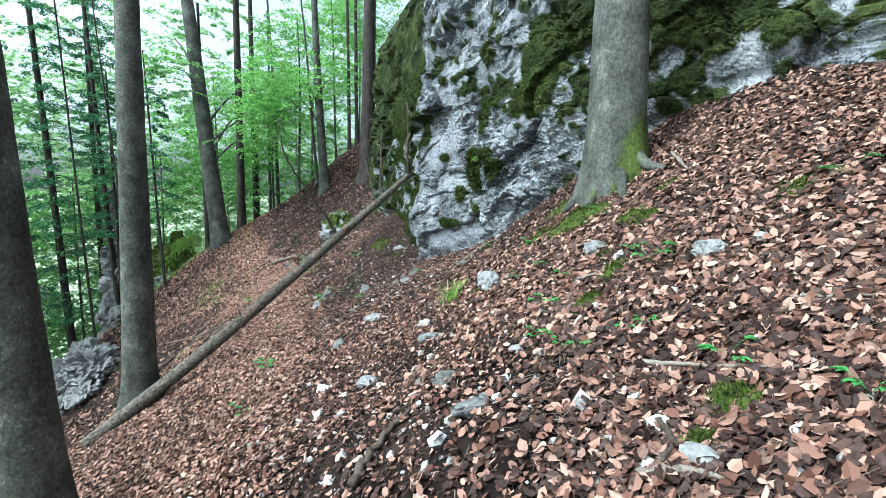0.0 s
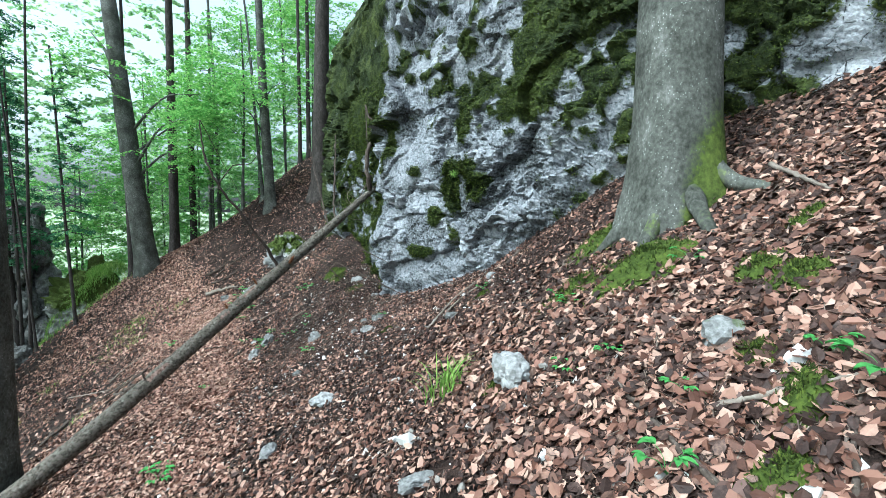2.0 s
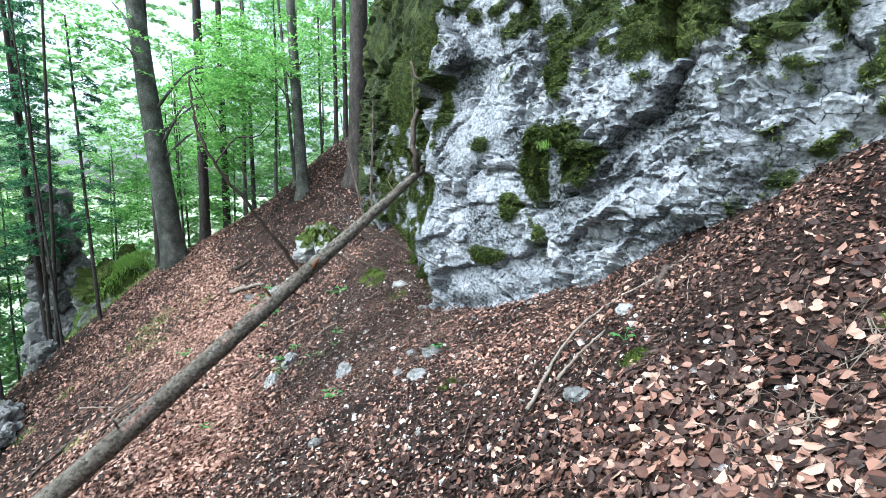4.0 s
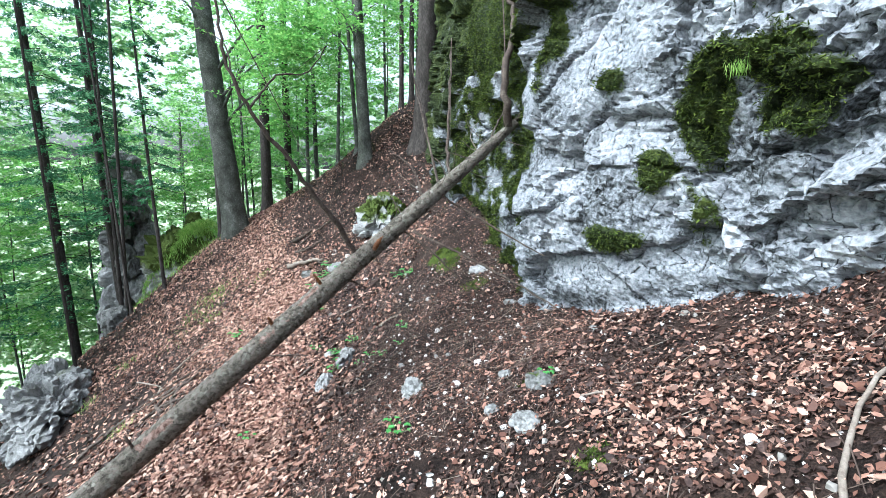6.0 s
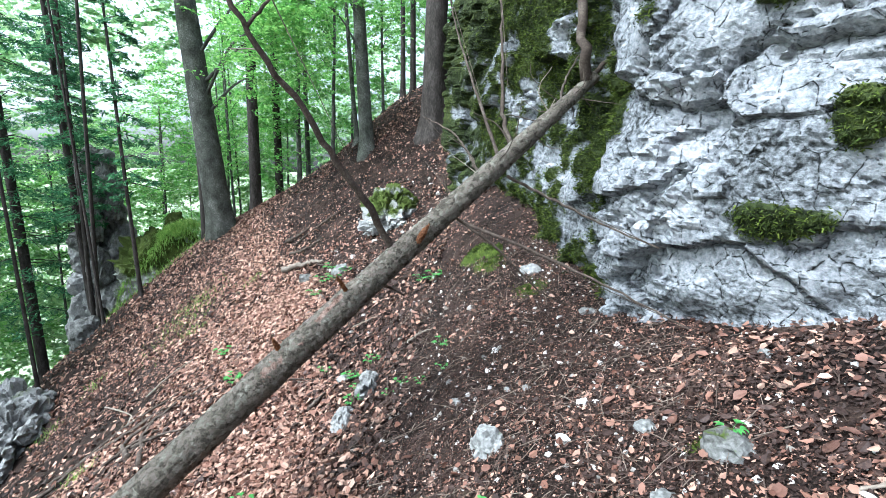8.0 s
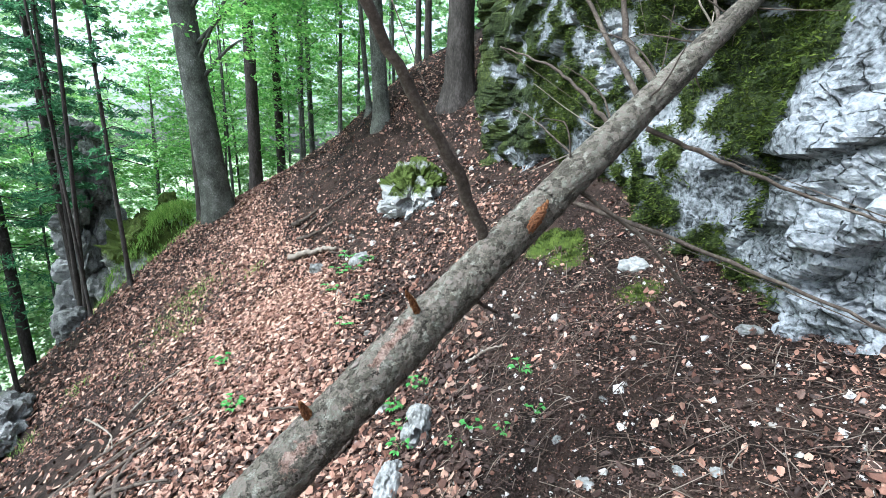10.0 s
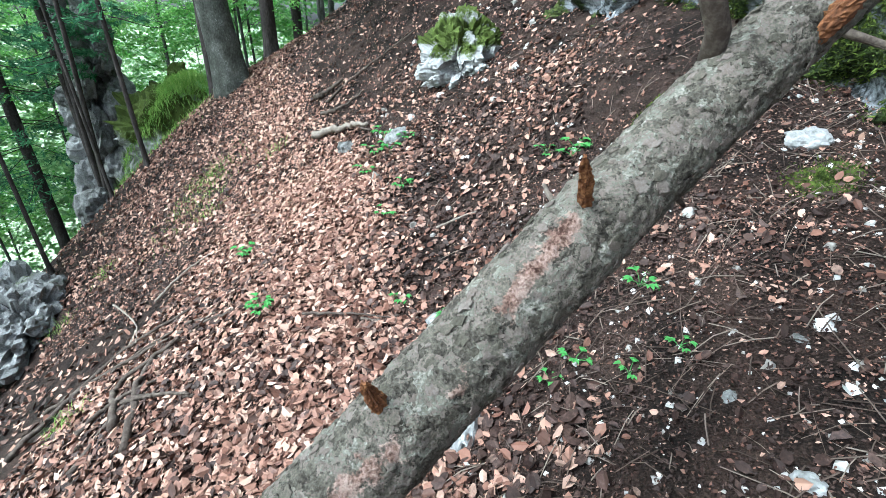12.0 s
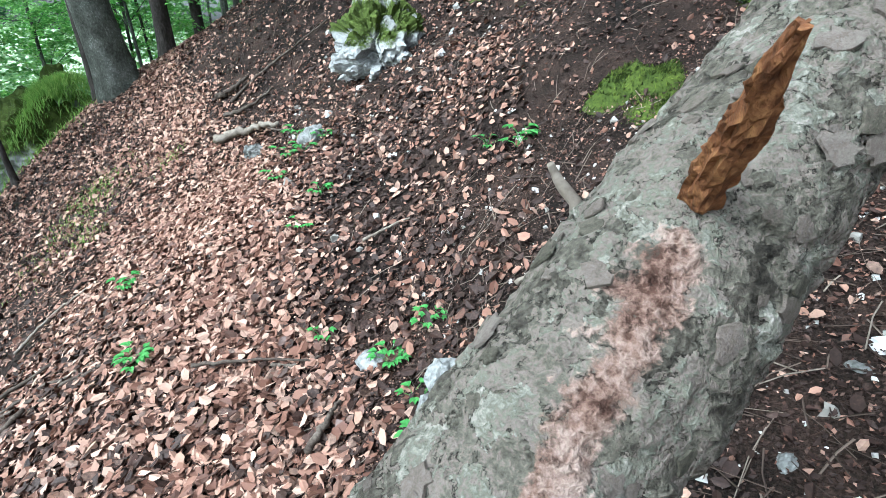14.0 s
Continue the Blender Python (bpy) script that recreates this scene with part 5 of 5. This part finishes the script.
# ---------------------------------------------------------------- single fallen leaves
ONELEAF = material("single_dead_leaf", [(0.05, (0.0288, 0.013, 0.00936)), (0.35, (0.101, 0.0475, 0.0331)), (0.65, (0.194, 0.101, 0.072)), (0.95, (0.288, 0.18, 0.137))], 8, 90, 0.5, 0.5, 0.003, per_object=0.75, spec=0.45)


def leaf_mesh(seed):
    """An oval beech leaf with a raised midrib, a curled edge and a short stalk."""
    r = np.random.default_rng(2200 + seed)
    t = np.linspace(0, 1, 7)
    half = 0.32 * np.sin(np.pi * np.clip(t * 0.96 + 0.02, 0, 1)) ** 0.75
    curl, fold = r.uniform(-0.25, 0.45), r.uniform(0.05, 0.35)
    rows = []
    for side in (-1, -0.55, 0, 0.55, 1):
        rows.append(np.stack([t - 0.5, side * half, curl * (t - 0.5) ** 2 + fold * (side * half) ** 2 * 3 + 0.03 * np.sin(9 * t + side * 3)], -1))
    v = np.concatenate(rows)
    f = np.array([(g * 7 + i, g * 7 + i + 1, g * 7 + i + 8, g * 7 + i + 7) for g in range(4) for i in range(6)])
    stalk = tube([(-0.72, 0.02, 0.03), (-0.6, 0, 0.02), (-0.48, 0, curl * 0.25)], 0.012, 4, capped=False)
    me = mesh_np("fallen_leaf", *joined([(v, f), stalk]))
    me.materials.append(ONELEAF)
    return me


kinds = [leaf_mesh(k) for k in range(8)]
r = np.random.default_rng(2300)
spots = np.concatenate([np.stack([r.uniform(2.9, 5.0, 150), r.uniform(-8.6, -5.2, 150)], -1), np.stack([r.uniform(-2.6, -0.6, 110), r.uniform(-0.6, 3.2, 110)], -1), np.stack([r.uniform(1.4, 3.0, 40), r.uniform(-2.0, -0.4, 40)], -1)])
spots = spots[~inside_cliff(spots[:, 0], spots[:, 1])]
ups = normals_at(spots[:, 0], spots[:, 1])
for k, (x, y) in enumerate(spots):
    ob = new("fallen_leaf", kinds[k % 8])
    ob.parent = ground
    n = Vector(ups[k]).normalized() + Vector(r.normal(0, 0.16, 3))
    turn = n.to_track_quat("Z", "Y").to_matrix().to_4x4() @ Matrix.Rotation(r.uniform(0, 6.28), 4, "Z")
    ob.matrix_basis = Matrix.Translation((x, y, gz(x, y) + 0.026)) @ turn @ Matrix.Scale(r.uniform(0.06, 0.092), 4)
